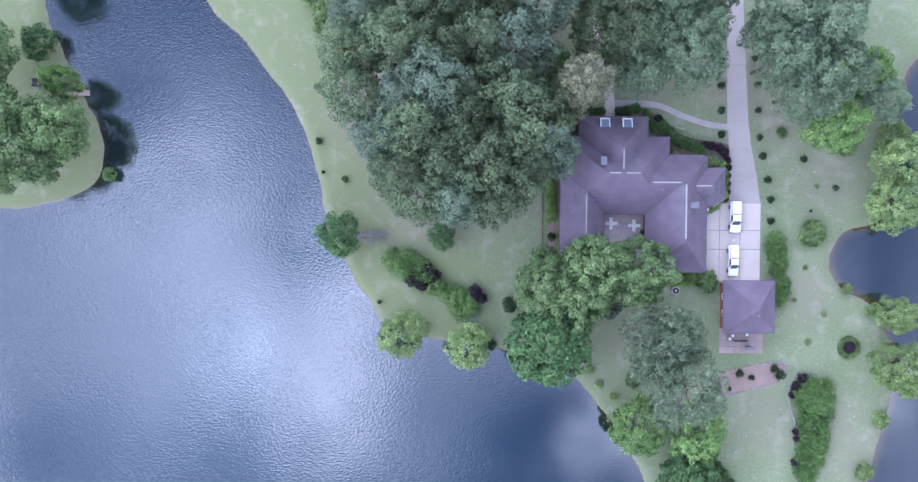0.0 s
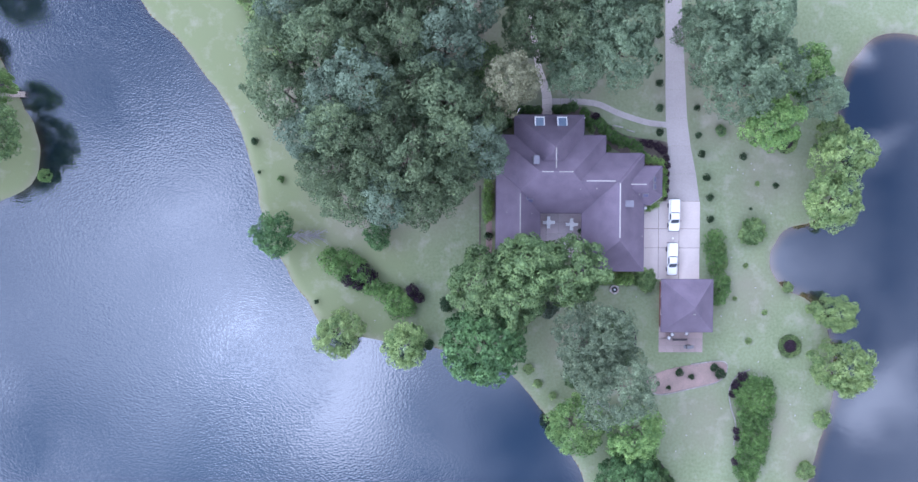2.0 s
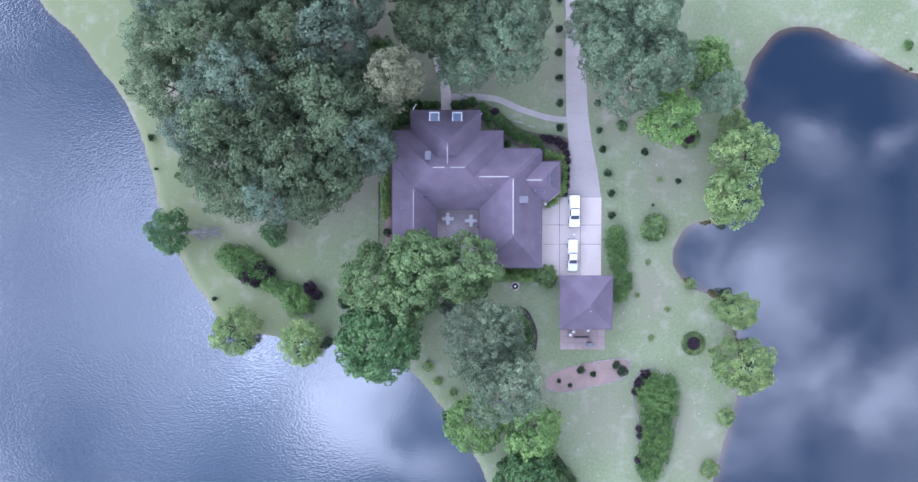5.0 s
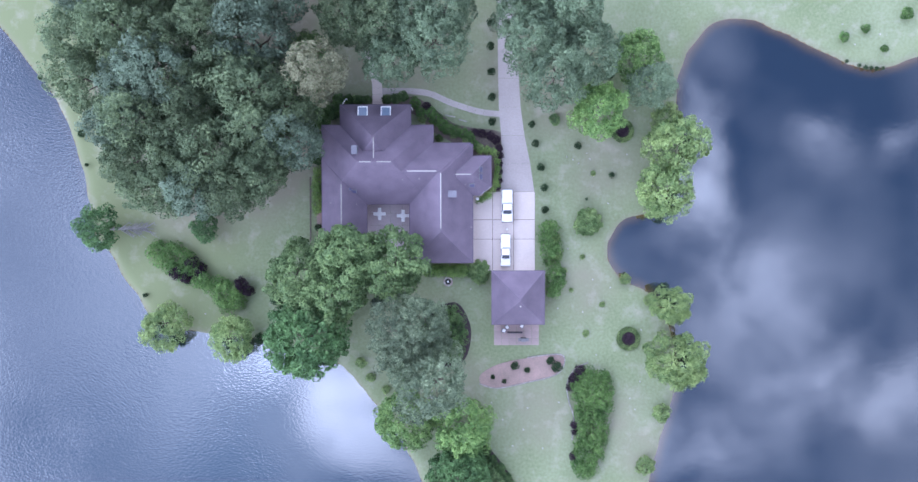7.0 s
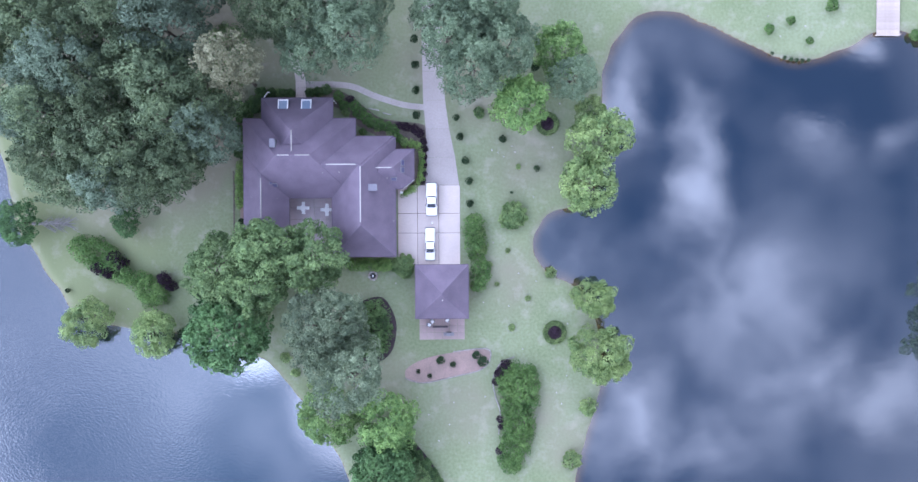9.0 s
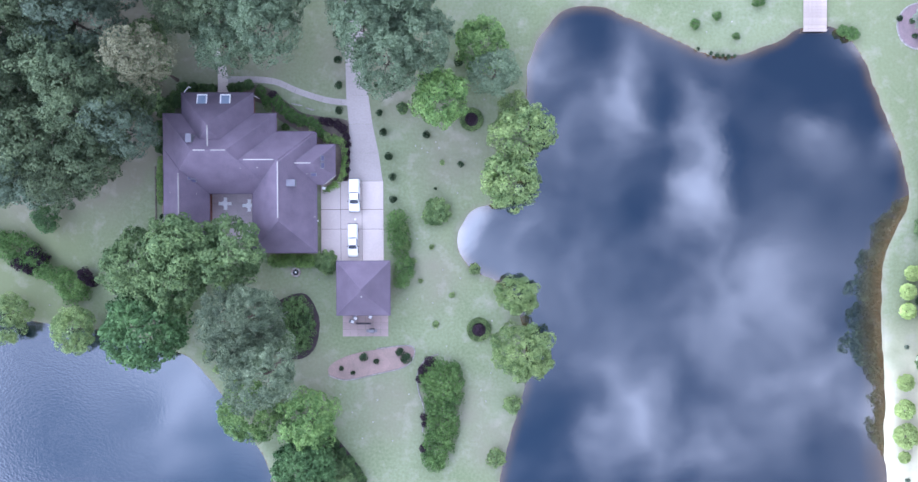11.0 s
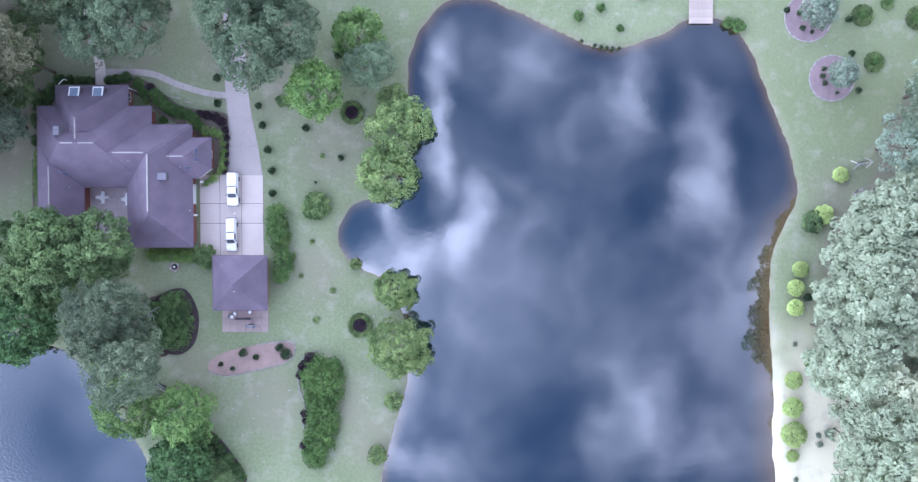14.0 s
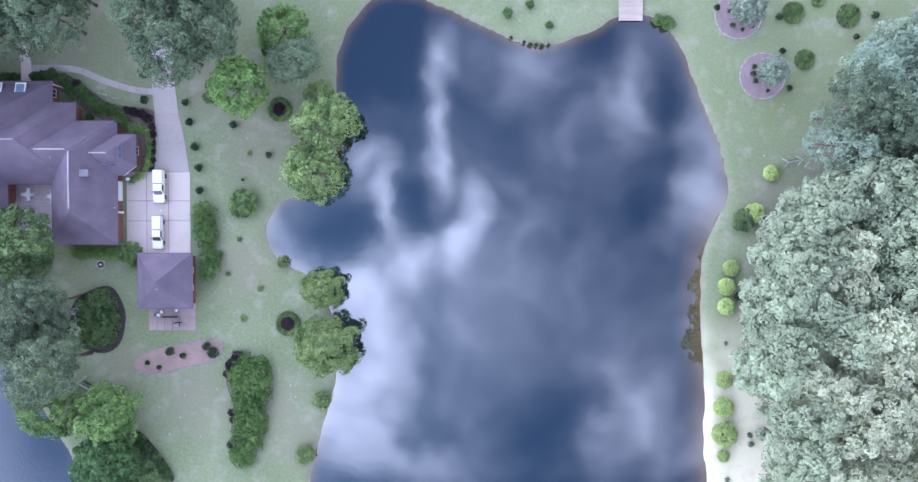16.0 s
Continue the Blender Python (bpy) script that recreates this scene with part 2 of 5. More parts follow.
def ground_material():
    """Mown lawn with worn, sandy and leaf-strewn patches, the sandy bank whitened as if sunlit; the masks lie in the
    sheet's attribute.
    """
    mat = material("lawn", (0.158, 0.194, 0.1), (0.228, 0.262, 0.16), rough=0.95, fine=2.2, coarse=0.09, bump=0.5, distance=0.05)
    nt = mat.node_tree
    N, link = nt.nodes.new, nt.links.new
    b = nt.nodes["Principled BSDF"]
    b.inputs["Specular IOR Level"].default_value = 0.15
    last = b.inputs["Base Color"].links[0].from_socket
    at, sep, tc = N("ShaderNodeAttribute"), N("ShaderNodeSeparateColor"), N("ShaderNodeTexCoord")
    at.attribute_name = "cover"
    link(at.outputs["Color"], sep.inputs[0])
    noise_ = N("ShaderNodeTexNoise")
    noise_.inputs["Scale"].default_value, noise_.inputs["Detail"].default_value = 0.22, 6.0
    link(tc.outputs["Object"], noise_.inputs["Vector"])
    # channel 1 is the south-east bank: sand brightened by sunlight in its colour
    for channel, colour, push in ((2, (0.185, 0.212, 0.11), 0.1), (0, (0.215, 0.208, 0.15), 0.15), (1, (0.62, 0.585, 0.42), 0.35)):
        m = N("ShaderNodeMath")
        m.operation = "MULTIPLY_ADD"
        link(noise_.outputs["Fac"], m.inputs[0])
        m.inputs[1].default_value, m.inputs[2].default_value = 1.6, -0.8 + push
        a = N("ShaderNodeMath")
        a.operation = "ADD"
        link(m.outputs[0], a.inputs[0]), link(sep.outputs[channel], a.inputs[1])
        f = N("ShaderNodeMath")
        f.operation, f.use_clamp = "MULTIPLY", True
        link(a.outputs[0], f.inputs[0]), link(sep.outputs[channel], f.inputs[1])
        mix = N("ShaderNodeMix")
        mix.data_type = "RGBA"
        link(f.outputs[0], mix.inputs["Factor"]), link(last, mix.inputs["A"])
        mix.inputs["B"].default_value = (*colour, 1)
        last = mix.outputs["Result"]
    # thin dry patches all over
    dry = N("ShaderNodeTexNoise")
    dry.inputs["Scale"].default_value, dry.inputs["Detail"].default_value = 0.33, 9.0
    dry.inputs["Roughness"].default_value = 0.62
    link(tc.outputs["Object"], dry.inputs["Vector"])
    rg = N("ShaderNodeMapRange")
    rg.inputs["From Min"].default_value, rg.inputs["From Max"].default_value, rg.inputs["To Max"].default_value = 0.52, 0.74, 0.55
    link(dry.outputs["Fac"], rg.inputs["Value"])
    mix = N("ShaderNodeMix")
    mix.data_type = "RGBA"
    link(rg.outputs[0], mix.inputs["Factor"]), link(last, mix.inputs["A"])
    mix.inputs["B"].default_value = (0.345, 0.33, 0.28, 1)
    # the lake bed: brown mud in the shallows, dark silt further out
    bed_ = N("ShaderNodeValToRGB")
    bed_.color_ramp.elements[0].position, bed_.color_ramp.elements[0].color = 0.0, (0.12, 0.075, 0.04, 1)
    bed_.color_ramp.elements[1].position, bed_.color_ramp.elements[1].color = 1.0, (0.008, 0.013, 0.02, 1)
    half = bed_.color_ramp.elements.new(0.45)
    half.color = (0.042, 0.032, 0.022, 1)
    wet, deep = N("ShaderNodeMath"), N("ShaderNodeMapRange")
    wet.operation = "GREATER_THAN"
    wet.inputs[1].default_value = 0.02
    deep.inputs["From Min"].default_value = 0.02
    link(at.outputs["Alpha"], wet.inputs[0]), link(at.outputs["Alpha"], deep.inputs["Value"]), link(deep.outputs[0], bed_.inputs["Fac"])
    last_mix = N("ShaderNodeMix")
    last_mix.data_type = "RGBA"
    link(wet.outputs[0], last_mix.inputs["Factor"]), link(mix.outputs["Result"], last_mix.inputs["A"]), link(bed_.outputs[0], last_mix.inputs["B"])
    link(last_mix.outputs["Result"], b.inputs["Base Color"])
    return mat


M_LAWN = ground_material()
M_WEST = water("west_lake_water", 0.22, 0.05, 0.036, 2.8, (0.03, 0.027, 0.022), (0.016, 0.017, 0.018), (-6.0, 16.0))
M_EAST = water("east_lake_water", 0.22, 0.045, 0.0025, 0.8, (0.115, 0.072, 0.032), (0.05, 0.036, 0.018))
M_ROOF = material("roof_shingle", (0.186, 0.149, 0.198), (0.122, 0.1, 0.135), rough=0.9, fine=11.0, coarse=0.45, bump=0.6, per_object=0.04)
M_BRICK = material("brick", (0.26, 0.10, 0.075), (0.18, 0.075, 0.06), rough=0.9, fine=12, coarse=0.8, bump=0.5)
M_CONCRETE = material("concrete", (0.57, 0.5, 0.465), (0.48, 0.42, 0.39), rough=0.9, fine=5, coarse=0.3, bump=0.25, per_object=0.04)
M_COURT = material("pale_paving", (0.49, 0.425, 0.44), (0.42, 0.365, 0.38), rough=0.9, fine=5, coarse=0.5, bump=0.2, per_object=0.06)
M_DRIVE = material("drive_concrete", (0.385, 0.347, 0.335), (0.315, 0.283, 0.272), rough=0.9, fine=4, coarse=0.25, bump=0.25, per_object=0.04)
M_PAVER = material("pink_paver", (0.36, 0.28, 0.27), (0.29, 0.235, 0.225), rough=0.9, fine=6, coarse=0.7, bump=0.3, per_object=0.08)
M_MULCH = material("red_mulch", (0.335, 0.238, 0.215), (0.225, 0.18, 0.155), rough=1.0, fine=6, coarse=0.6, bump=0.9, distance=0.05)
M_RING = material("purplish_mulch", (0.29, 0.215, 0.225), (0.20, 0.155, 0.165), rough=1.0, fine=6, coarse=0.6, bump=0.9, distance=0.05)
M_BROWNMULCH = material("brown_mulch", (0.17, 0.14, 0.115), (0.10, 0.085, 0.07), rough=1.0, fine=5, coarse=0.8, bump=0.9, distance=0.05)
M_DARKMULCH = material("dark_mulch", (0.07, 0.05, 0.055), (0.035, 0.03, 0.03), rough=1.0, fine=5, coarse=0.8, bump=0.9, distance=0.05)
M_WHITE = material("white_paint", (0.9, 0.9, 0.9), (0.86, 0.86, 0.86), rough=0.5, fine=3, coarse=0.5, bump=0.05)
M_CAR = material("white_car_paint", (0.82, 0.82, 0.82), (0.78, 0.78, 0.78), rough=0.25, fine=1, coarse=0.3, bump=0)
M_GLASS = material("dark_glass", (0.02, 0.03, 0.045), (0.015, 0.02, 0.03), rough=0.08, fine=1, coarse=0.3, bump=0)
# truck glass: mirrored sky put into a greyer base colour
M_SKYGREY = material("sky_grey_glass", (0.09, 0.10, 0.12), (0.07, 0.08, 0.10), rough=0.1, fine=1, coarse=0.3, bump=0)
M_SKYLIGHT = material("blue_glazing", (0.20, 0.25, 0.33), (0.16, 0.21, 0.30), rough=0.3, fine=2, coarse=0.5, bump=0)
M_PANE = material("roof_pane", (0.11, 0.10, 0.19), (0.08, 0.075, 0.15), rough=0.35, fine=2, coarse=0.5, bump=0)
M_CAP = material("weathered_cap", (0.20, 0.195, 0.23), (0.16, 0.155, 0.19), rough=0.6, fine=4, coarse=0.8, bump=0.1)
M_DARK = material("black_metal", (0.02, 0.02, 0.022), rough=0.5, fine=8, coarse=0.5, bump=0.1)
M_GREY = material("grey_metal", (0.21, 0.21, 0.23), (0.16, 0.16, 0.18), rough=0.5, fine=4, coarse=0.8, bump=0.1)
M_RUBBER = material("rubber", (0.02, 0.02, 0.02), rough=0.9, fine=10, coarse=1, bump=0.2)
M_BARK = material("bark", (0.16, 0.125, 0.10), (0.09, 0.07, 0.055), rough=0.95, fine=6, coarse=1, bump=0.8, distance=0.05)
M_DEAD = material("dead_wood", (0.30, 0.29, 0.28), (0.15, 0.145, 0.14), rough=0.95, fine=6, coarse=1, bump=0.6)
M_PLANK = material("weathered_plank", (0.45, 0.38, 0.33), (0.33, 0.28, 0.25), rough=0.9, fine=7, coarse=0.8, bump=0.4, per_object=0.1)
M_DARKWOOD = material("dark_plank", (0.06, 0.055, 0.07), (0.04, 0.035, 0.04), rough=0.8, fine=7, coarse=0.8, bump=0.4)
M_STONE = material("pale_stone", (0.44, 0.42, 0.40), (0.33, 0.31, 0.30), rough=0.9, fine=6, coarse=1, bump=0.6, per_object=0.15)
F_FOREST = foliage("forest_leaves", (0.162, 0.208, 0.108), (0.088, 0.128, 0.073))
F_BLUE = foliage("bluish_forest_leaves", (0.172, 0.225, 0.15), (0.105, 0.15, 0.108))
F_OAK = foliage("oak_leaves", (0.205, 0.285, 0.115), (0.09, 0.152, 0.067))
F_DEEP = foliage("deep_green_leaves", (0.145, 0.245, 0.092), (0.062, 0.125, 0.054))
M_EDGING = material("edging_stone", (0.36, 0.33, 0.32), (0.25, 0.23, 0.22), rough=0.9, fine=6, coarse=1, bump=0.6, per_object=0.2)
F_HAZY = foliage("soft_pine_needles", (0.2, 0.265, 0.158), (0.118, 0.168, 0.104), island=0.16)
F_PINE = foliage("pine_needles", (0.205, 0.255, 0.155), (0.112, 0.155, 0.1))
F_GREEN = foliage("garden_leaves", (0.275, 0.4, 0.13), (0.135, 0.245, 0.082))
F_LIME = foliage("lime_leaves", (0.285, 0.36, 0.135), (0.15, 0.235, 0.09))
# east wood and its edge: sunlight put into the leaf colour
F_SUNLIT = foliage("sunlit_leaves", (0.49, 0.52, 0.355), (0.47, 0.5, 0.335), island=0.05, per_object=0.12)
F_EDGE = foliage("sunlit_edge_leaves", (0.38, 0.435, 0.29), (0.31, 0.365, 0.235), island=0.08, per_object=0.1)
F_MIST = foliage("misty_leaves", (0.255, 0.32, 0.235), (0.19, 0.25, 0.18), island=0.15, per_object=0.2)
F_SILVER = foliage("silver_leaves", (0.29, 0.35, 0.26), (0.16, 0.21, 0.15))
F_BEIGE = foliage("dry_leaves", (0.27, 0.27, 0.17), (0.19, 0.20, 0.12))
F_HEDGE = foliage("hedge_leaves", (0.155, 0.245, 0.075), (0.075, 0.15, 0.045))
F_DOME = foliage("clipped_leaves", (0.48, 0.59, 0.21), (0.41, 0.52, 0.18), island=0.1)
F_CLIP = foliage("clipped_hedge_leaves", (0.235, 0.345, 0.1), (0.14, 0.24, 0.065))
F_BUSH = foliage("olive_bush_leaves", (0.225, 0.3, 0.115), (0.1, 0.165, 0.06))
F_DENSE = foliage("dense_shrub_leaves", (0.13, 0.2, 0.072), (0.058, 0.106, 0.042))
F_DARK = foliage("dark_shrub_leaves", (0.06, 0.10, 0.045), (0.035, 0.065, 0.03))
F_PURPLE = foliage("purple_leaves", (0.06, 0.035, 0.055), (0.035, 0.025, 0.035))

# ---- helpers ----


def mesh_of(name, bm, mat, smooth=False):
    me = bpy.data.meshes.new(name)
    bmesh.ops.recalc_face_normals(bm, faces=bm.faces)
    bm.to_mesh(me)
    bm.free()
    me.materials.append(mat)
    if smooth:
        me.polygons.foreach_set("use_smooth", [True] * len(me.polygons))
    return me


def part(name, bm, mat, parent=None, label="", smooth=False):
    """One mesh object from a bmesh (or ready mesh), under a thing or a part."""
    me = bm if isinstance(bm, bpy.types.Mesh) else mesh_of(name, bm, mat, smooth)
    ob = new(name, me)
    ob.parent = parent
    return tagged(ob, label)


def thing(name, label, category, at=(0, 0, 0), rz=0, group="", kind=""):
    root = new(name)
    root.matrix_basis = pose(*at, 0, 0, rz)
    return tagged(root, label, category, group, kind)


def raw(name, verts, faces, mat, smooth=False):
    me = bpy.data.meshes.new(name)
    me.from_pydata([tuple(v) for v in verts], [], faces)
    me.materials.append(mat)
    if smooth:
        me.polygons.foreach_set("use_smooth", [True] * len(me.polygons))
    return me


def box(bm, x0, x1, y0, y1, z0, z1, bevel=0.0, m=None):
    made = bmesh.ops.create_cube(bm, size=1)["verts"]
    bmesh.ops.scale(bm, vec=(x1 - x0, y1 - y0, z1 - z0), verts=made)
    bmesh.ops.translate(bm, vec=((x0 + x1) / 2, (y0 + y1) / 2, (z0 + z1) / 2), verts=made)
    if bevel:
        edges = list({e for v in made for e in v.link_edges})
        made = list({v for f in bmesh.ops.bevel(bm, geom=edges, offset=bevel, segments=2, affect="EDGES", profile=0.5)["faces"] for v in f.verts} | {v for v in made if v.is_valid})
    if m is not None:
        bmesh.ops.transform(bm, matrix=m, verts=made)
    return bm


def boxed(*a, **k):
    return box(bmesh.new(), *a, **k)


def prism(points, z0, z1, bm=None):
    """An upright prism over a flat outline."""
    bm = bm or bmesh.new()
    low = [bm.verts.new((x, y, z0)) for x, y in points]
    high = [bm.verts.new((x, y, z1)) for x, y in points]
    n = len(points)
    bm.faces.new(high), bm.faces.new(low[::-1])
    for i in range(n):
        bm.faces.new((low[i], low[(i + 1) % n], high[(i + 1) % n], high[i]))
    return bm


def drum(bm, x, y, z0, z1, r0, r1=None, sides=16):
    r1 = r0 if r1 is None else r1
    made = bmesh.ops.create_cone(bm, cap_ends=True, segments=sides, radius1=r0, radius2=r1, depth=z1 - z0)["verts"]
    bmesh.ops.translate(bm, vec=(x, y, (z0 + z1) / 2), verts=made)
    return bm


def tube(bm, points, radii, sides=7):
    """A tapered round limb along points."""
    rings = []
    for i, p in enumerate(points):
        p = Vector(p)
        d = (Vector(points[min(i + 1, len(points) - 1)]) - Vector(points[max(i - 1, 0)])).normalized()
        a = d.orthogonal().normalized()
        b = d.cross(a)
        rings.append([bm.verts.new(p + (a * math.cos(k * math.tau / sides) + b * math.sin(k * math.tau / sides)) * radii[i]) for k in range(sides)])
    for r0, r1 in zip(rings, rings[1:]):
        shift = min(range(sides), key=lambda s: sum((r0[k].co - r1[(k + s) % sides].co).length for k in range(sides)))
        for k in range(sides):
            bm.faces.new((r0[k], r0[(k + 1) % sides], r1[(k + 1 + shift) % sides], r1[(k + shift) % sides]))
    bm.faces.new(rings[-1]), bm.faces.new(rings[0][::-1])
    return bm


def smooth_line(points, closed, step=3):
    """Catmull-Rom through the points."""
    p = np.array(points, float)
    n, out = len(p), []
    for i in range(n if closed else n - 1):
        if closed:
            a, b, c, d = p[i - 1], p[i], p[(i + 1) % n], p[(i + 2) % n]
        else:
            a, b, c, d = p[max(i - 1, 0)], p[i], p[i + 1], p[min(i + 2, n - 1)]
        for k in range(step):
            t = k / step
            out.append(0.5 * (2 * b + (c - a) * t + (2 * a - 5 * b + 4 * c - d) * t * t + (3 * b - a - 3 * c + d) * t ** 3))
    if not closed:
        out.append(p[-1])
    return np.array(out)


def inside(poly, xy):
    """Which of the points xy lie within the outline."""
    x, y = xy[:, 0], xy[:, 1]
    hit = np.zeros(len(xy), bool)
    for (x0, y0), (x1, y1) in zip(poly, np.roll(poly, -1, 0)):
        cross = (y0 > y) != (y1 > y)
        with np.errstate(divide="ignore", invalid="ignore"):
            hit ^= cross & (x < (x1 - x0) * (y - y0) / (y1 - y0 if y1 != y0 else 1e-9) + x0)
    return hit


def distance_to(poly, xy):
    """Distance to the outline, negative within it."""
    best = np.full(len(xy), 1e9)
    for a, b in zip(poly, np.roll(poly, -1, 0)):
        d = b - a
        t = np.clip(((xy - a) @ d) / max(d @ d, 1e-9), 0, 1)
        best = np.minimum(best, np.hypot(*(xy - a - t[:, None] * d).T))
    return np.where(inside(poly, xy), -best, best)


# ---- foliage ----


def leaves(rng, at, out, size, narrow=0.6, loose=0.36, lift=0.2):
    """Diamond leaf sprays at the given places, facing roughly outwards."""
    n = len(at)
    nor = out * 1.15 + rng.normal(0, loose, (n, 3)) + np.array((0, 0, lift))
    nor /= np.linalg.norm(nor, axis=1)[:, None]
    t = np.cross(nor, rng.normal(0, 1, (n, 3)))
    t /= np.linalg.norm(t, axis=1)[:, None] + 1e-9
    b = np.cross(nor, t)
    s = size * rng.uniform(0.65, 1.35, (n, 1))
    bend = nor * s * 0.25
    v = np.stack((at - t * s, at - b * s * narrow + bend, at + t * s, at + b * s * narrow + bend), 1).reshape(-1, 3)
    return v, np.arange(4 * n).reshape(-1, 4)


def crown(name, seed, R, low, top, mat, puffs=110, each=46, puff=0.24, leaf=0.26, narrow=0.6, flat=1.0, ragged=0.22, fill=0.75, loose=0.36, under=1.42, lift=0.2):
    """A crown of many tufts of leaves, from height low to top, widest a little under the middle."""
    rng = np.random.default_rng(seed)
    # spread evenly over the dome, then jittered
    k = np.arange(puffs)
    dz = 1 - under * (k + 0.5) / puffs
    turn = k * 2.39996
    d = np.column_stack((np.sqrt(1 - dz * dz) * np.cos(turn), np.sqrt(1 - dz * dz) * np.sin(turn), dz)) + rng.normal(0, 0.15, (puffs, 3))
    d /= np.linalg.norm(d, axis=1)[:, None]
    lobes = rng.normal(0, 1, (7, 3))
    lobes /= np.linalg.norm(lobes, axis=1)[:, None]
    bulge = 1 + ragged * (np.max(d @ lobes.T, 1) - 0.55) * 1.6
    rad = bulge * np.where(rng.random(puffs) < 0.3, rng.uniform(0.5, 0.8, puffs), rng.uniform(fill, 1.0, puffs))
    mid, half = low + (top - low) * 0.42, np.where(d[:, 2] > 0, (top - low) * 0.58, (top - low) * 0.42)
    inner = 1 - puff * 0.8
    c = np.stack((d[:, 0] * R * inner * rad, d[:, 1] * R * inner * rad, mid + d[:, 2] * half * inner * rad), 1)
    pr = R * puff * rng.uniform(0.55, 1.4, puffs)
    e = rng.normal(0, 1, (puffs, each, 3)) + d[:, None, :] * 0.7
    e /= np.linalg.norm(e, axis=2)[:, :, None]
    at = c[:, None, :] + e * (pr[:, None] * rng.uniform(0.7, 1.08, (puffs, each)))[:, :, None] * np.array((1, 1, flat))
    v, f = leaves(rng, at.reshape(-1, 3), e.reshape(-1, 3), leaf, narrow, loose, lift)
    return raw(name, v, f.tolist(), mat)


def trunk(seed, h, low, R, r):
    """A tapered, slightly bowed trunk with limbs that reach into the crown."""
    rnd = random.Random(seed)
    bm = bmesh.new()
    bow = (rnd.uniform(-0.4, 0.4), rnd.uniform(-0.4, 0.4))
    pts = [(bow[0] * math.sin(k / 5 * math.pi), bow[1] * math.sin(k / 5 * math.pi), h * 0.72 * k / 5 - (0.3 if k == 0 else 0)) for k in range(6)]
    tube(bm, pts, [r * (1.25 if k == 0 else 1 - 0.15 * k) for k in range(6)], 8)
    for k in range(6):
        a, z = k * 2.4 + rnd.uniform(-0.4, 0.4), low + (h * 0.8 - low) * (0.05 + 0.13 * k)
        reach = R * rnd.uniform(0.5, 0.75) * (1 - 0.07 * k)
        tube(bm, [(0, 0, z), (math.cos(a) * reach * 0.5, math.sin(a) * reach * 0.5, z + reach * 0.28), (math.cos(a + 0.2) * reach, math.sin(a + 0.2) * reach, z + reach * 0.7)],
             [r * 0.42, r * 0.28, r * 0.08], 6)
    return mesh_of("trunk", bm, M_BARK, True)


def tree_kind(name, label, seed, R, low, top, mat, r=0.25, category="tree", **k):
    """Meshes of one kind of tree; planted by plant()."""
    return dict(name=name, label=label, category=category, trunk=trunk(seed, top, low, R, r), crown=crown("crown", seed, R, low, top, mat, **k), R=R)


def plant(kind, x, y, R, tall=1.0, z=-0.05, turn=None, group="", label=""):
    """A tree or shrub of that kind, with crown radius R."""
    root = thing(kind["name"], label or kind["label"], kind["category"], group=group)
    s = R / kind["R"]
    root.matrix_basis = pose(x, y, z, 0, 0, random.uniform(0, 360) if turn is None else turn) @ Matrix.Diagonal((s, s, tall * (s ** 0.5), 1))
    if kind["trunk"]:
        part("trunk", kind["trunk"], None, root)
    part("crown", kind["crown"], None, root)
    return root


def shrub_kind(name, label, seed, mat, top=1.0, category="shrub", puffs=26, each=34, puff=0.36, leaf=0.11, **k):
    bm = bmesh.new()
    for a in range(4):
        tube(bm, [(0, 0, -0.1), (math.cos(a * 1.6) * 0.25, math.sin(a * 1.6) * 0.25, top * 0.4), (math.cos(a * 1.6) * 0.5, math.sin(a * 1.6) * 0.5, top * 0.75)], [0.05, 0.035, 0.015], 5)
    return dict(name=name, label=label, category=category, trunk=mesh_of("stems", bm, M_BARK), crown=crown("foliage", seed, 1.0, 0.02, top, mat, puffs=puffs, each=each, puff=puff, leaf=leaf, **k), R=1.0)


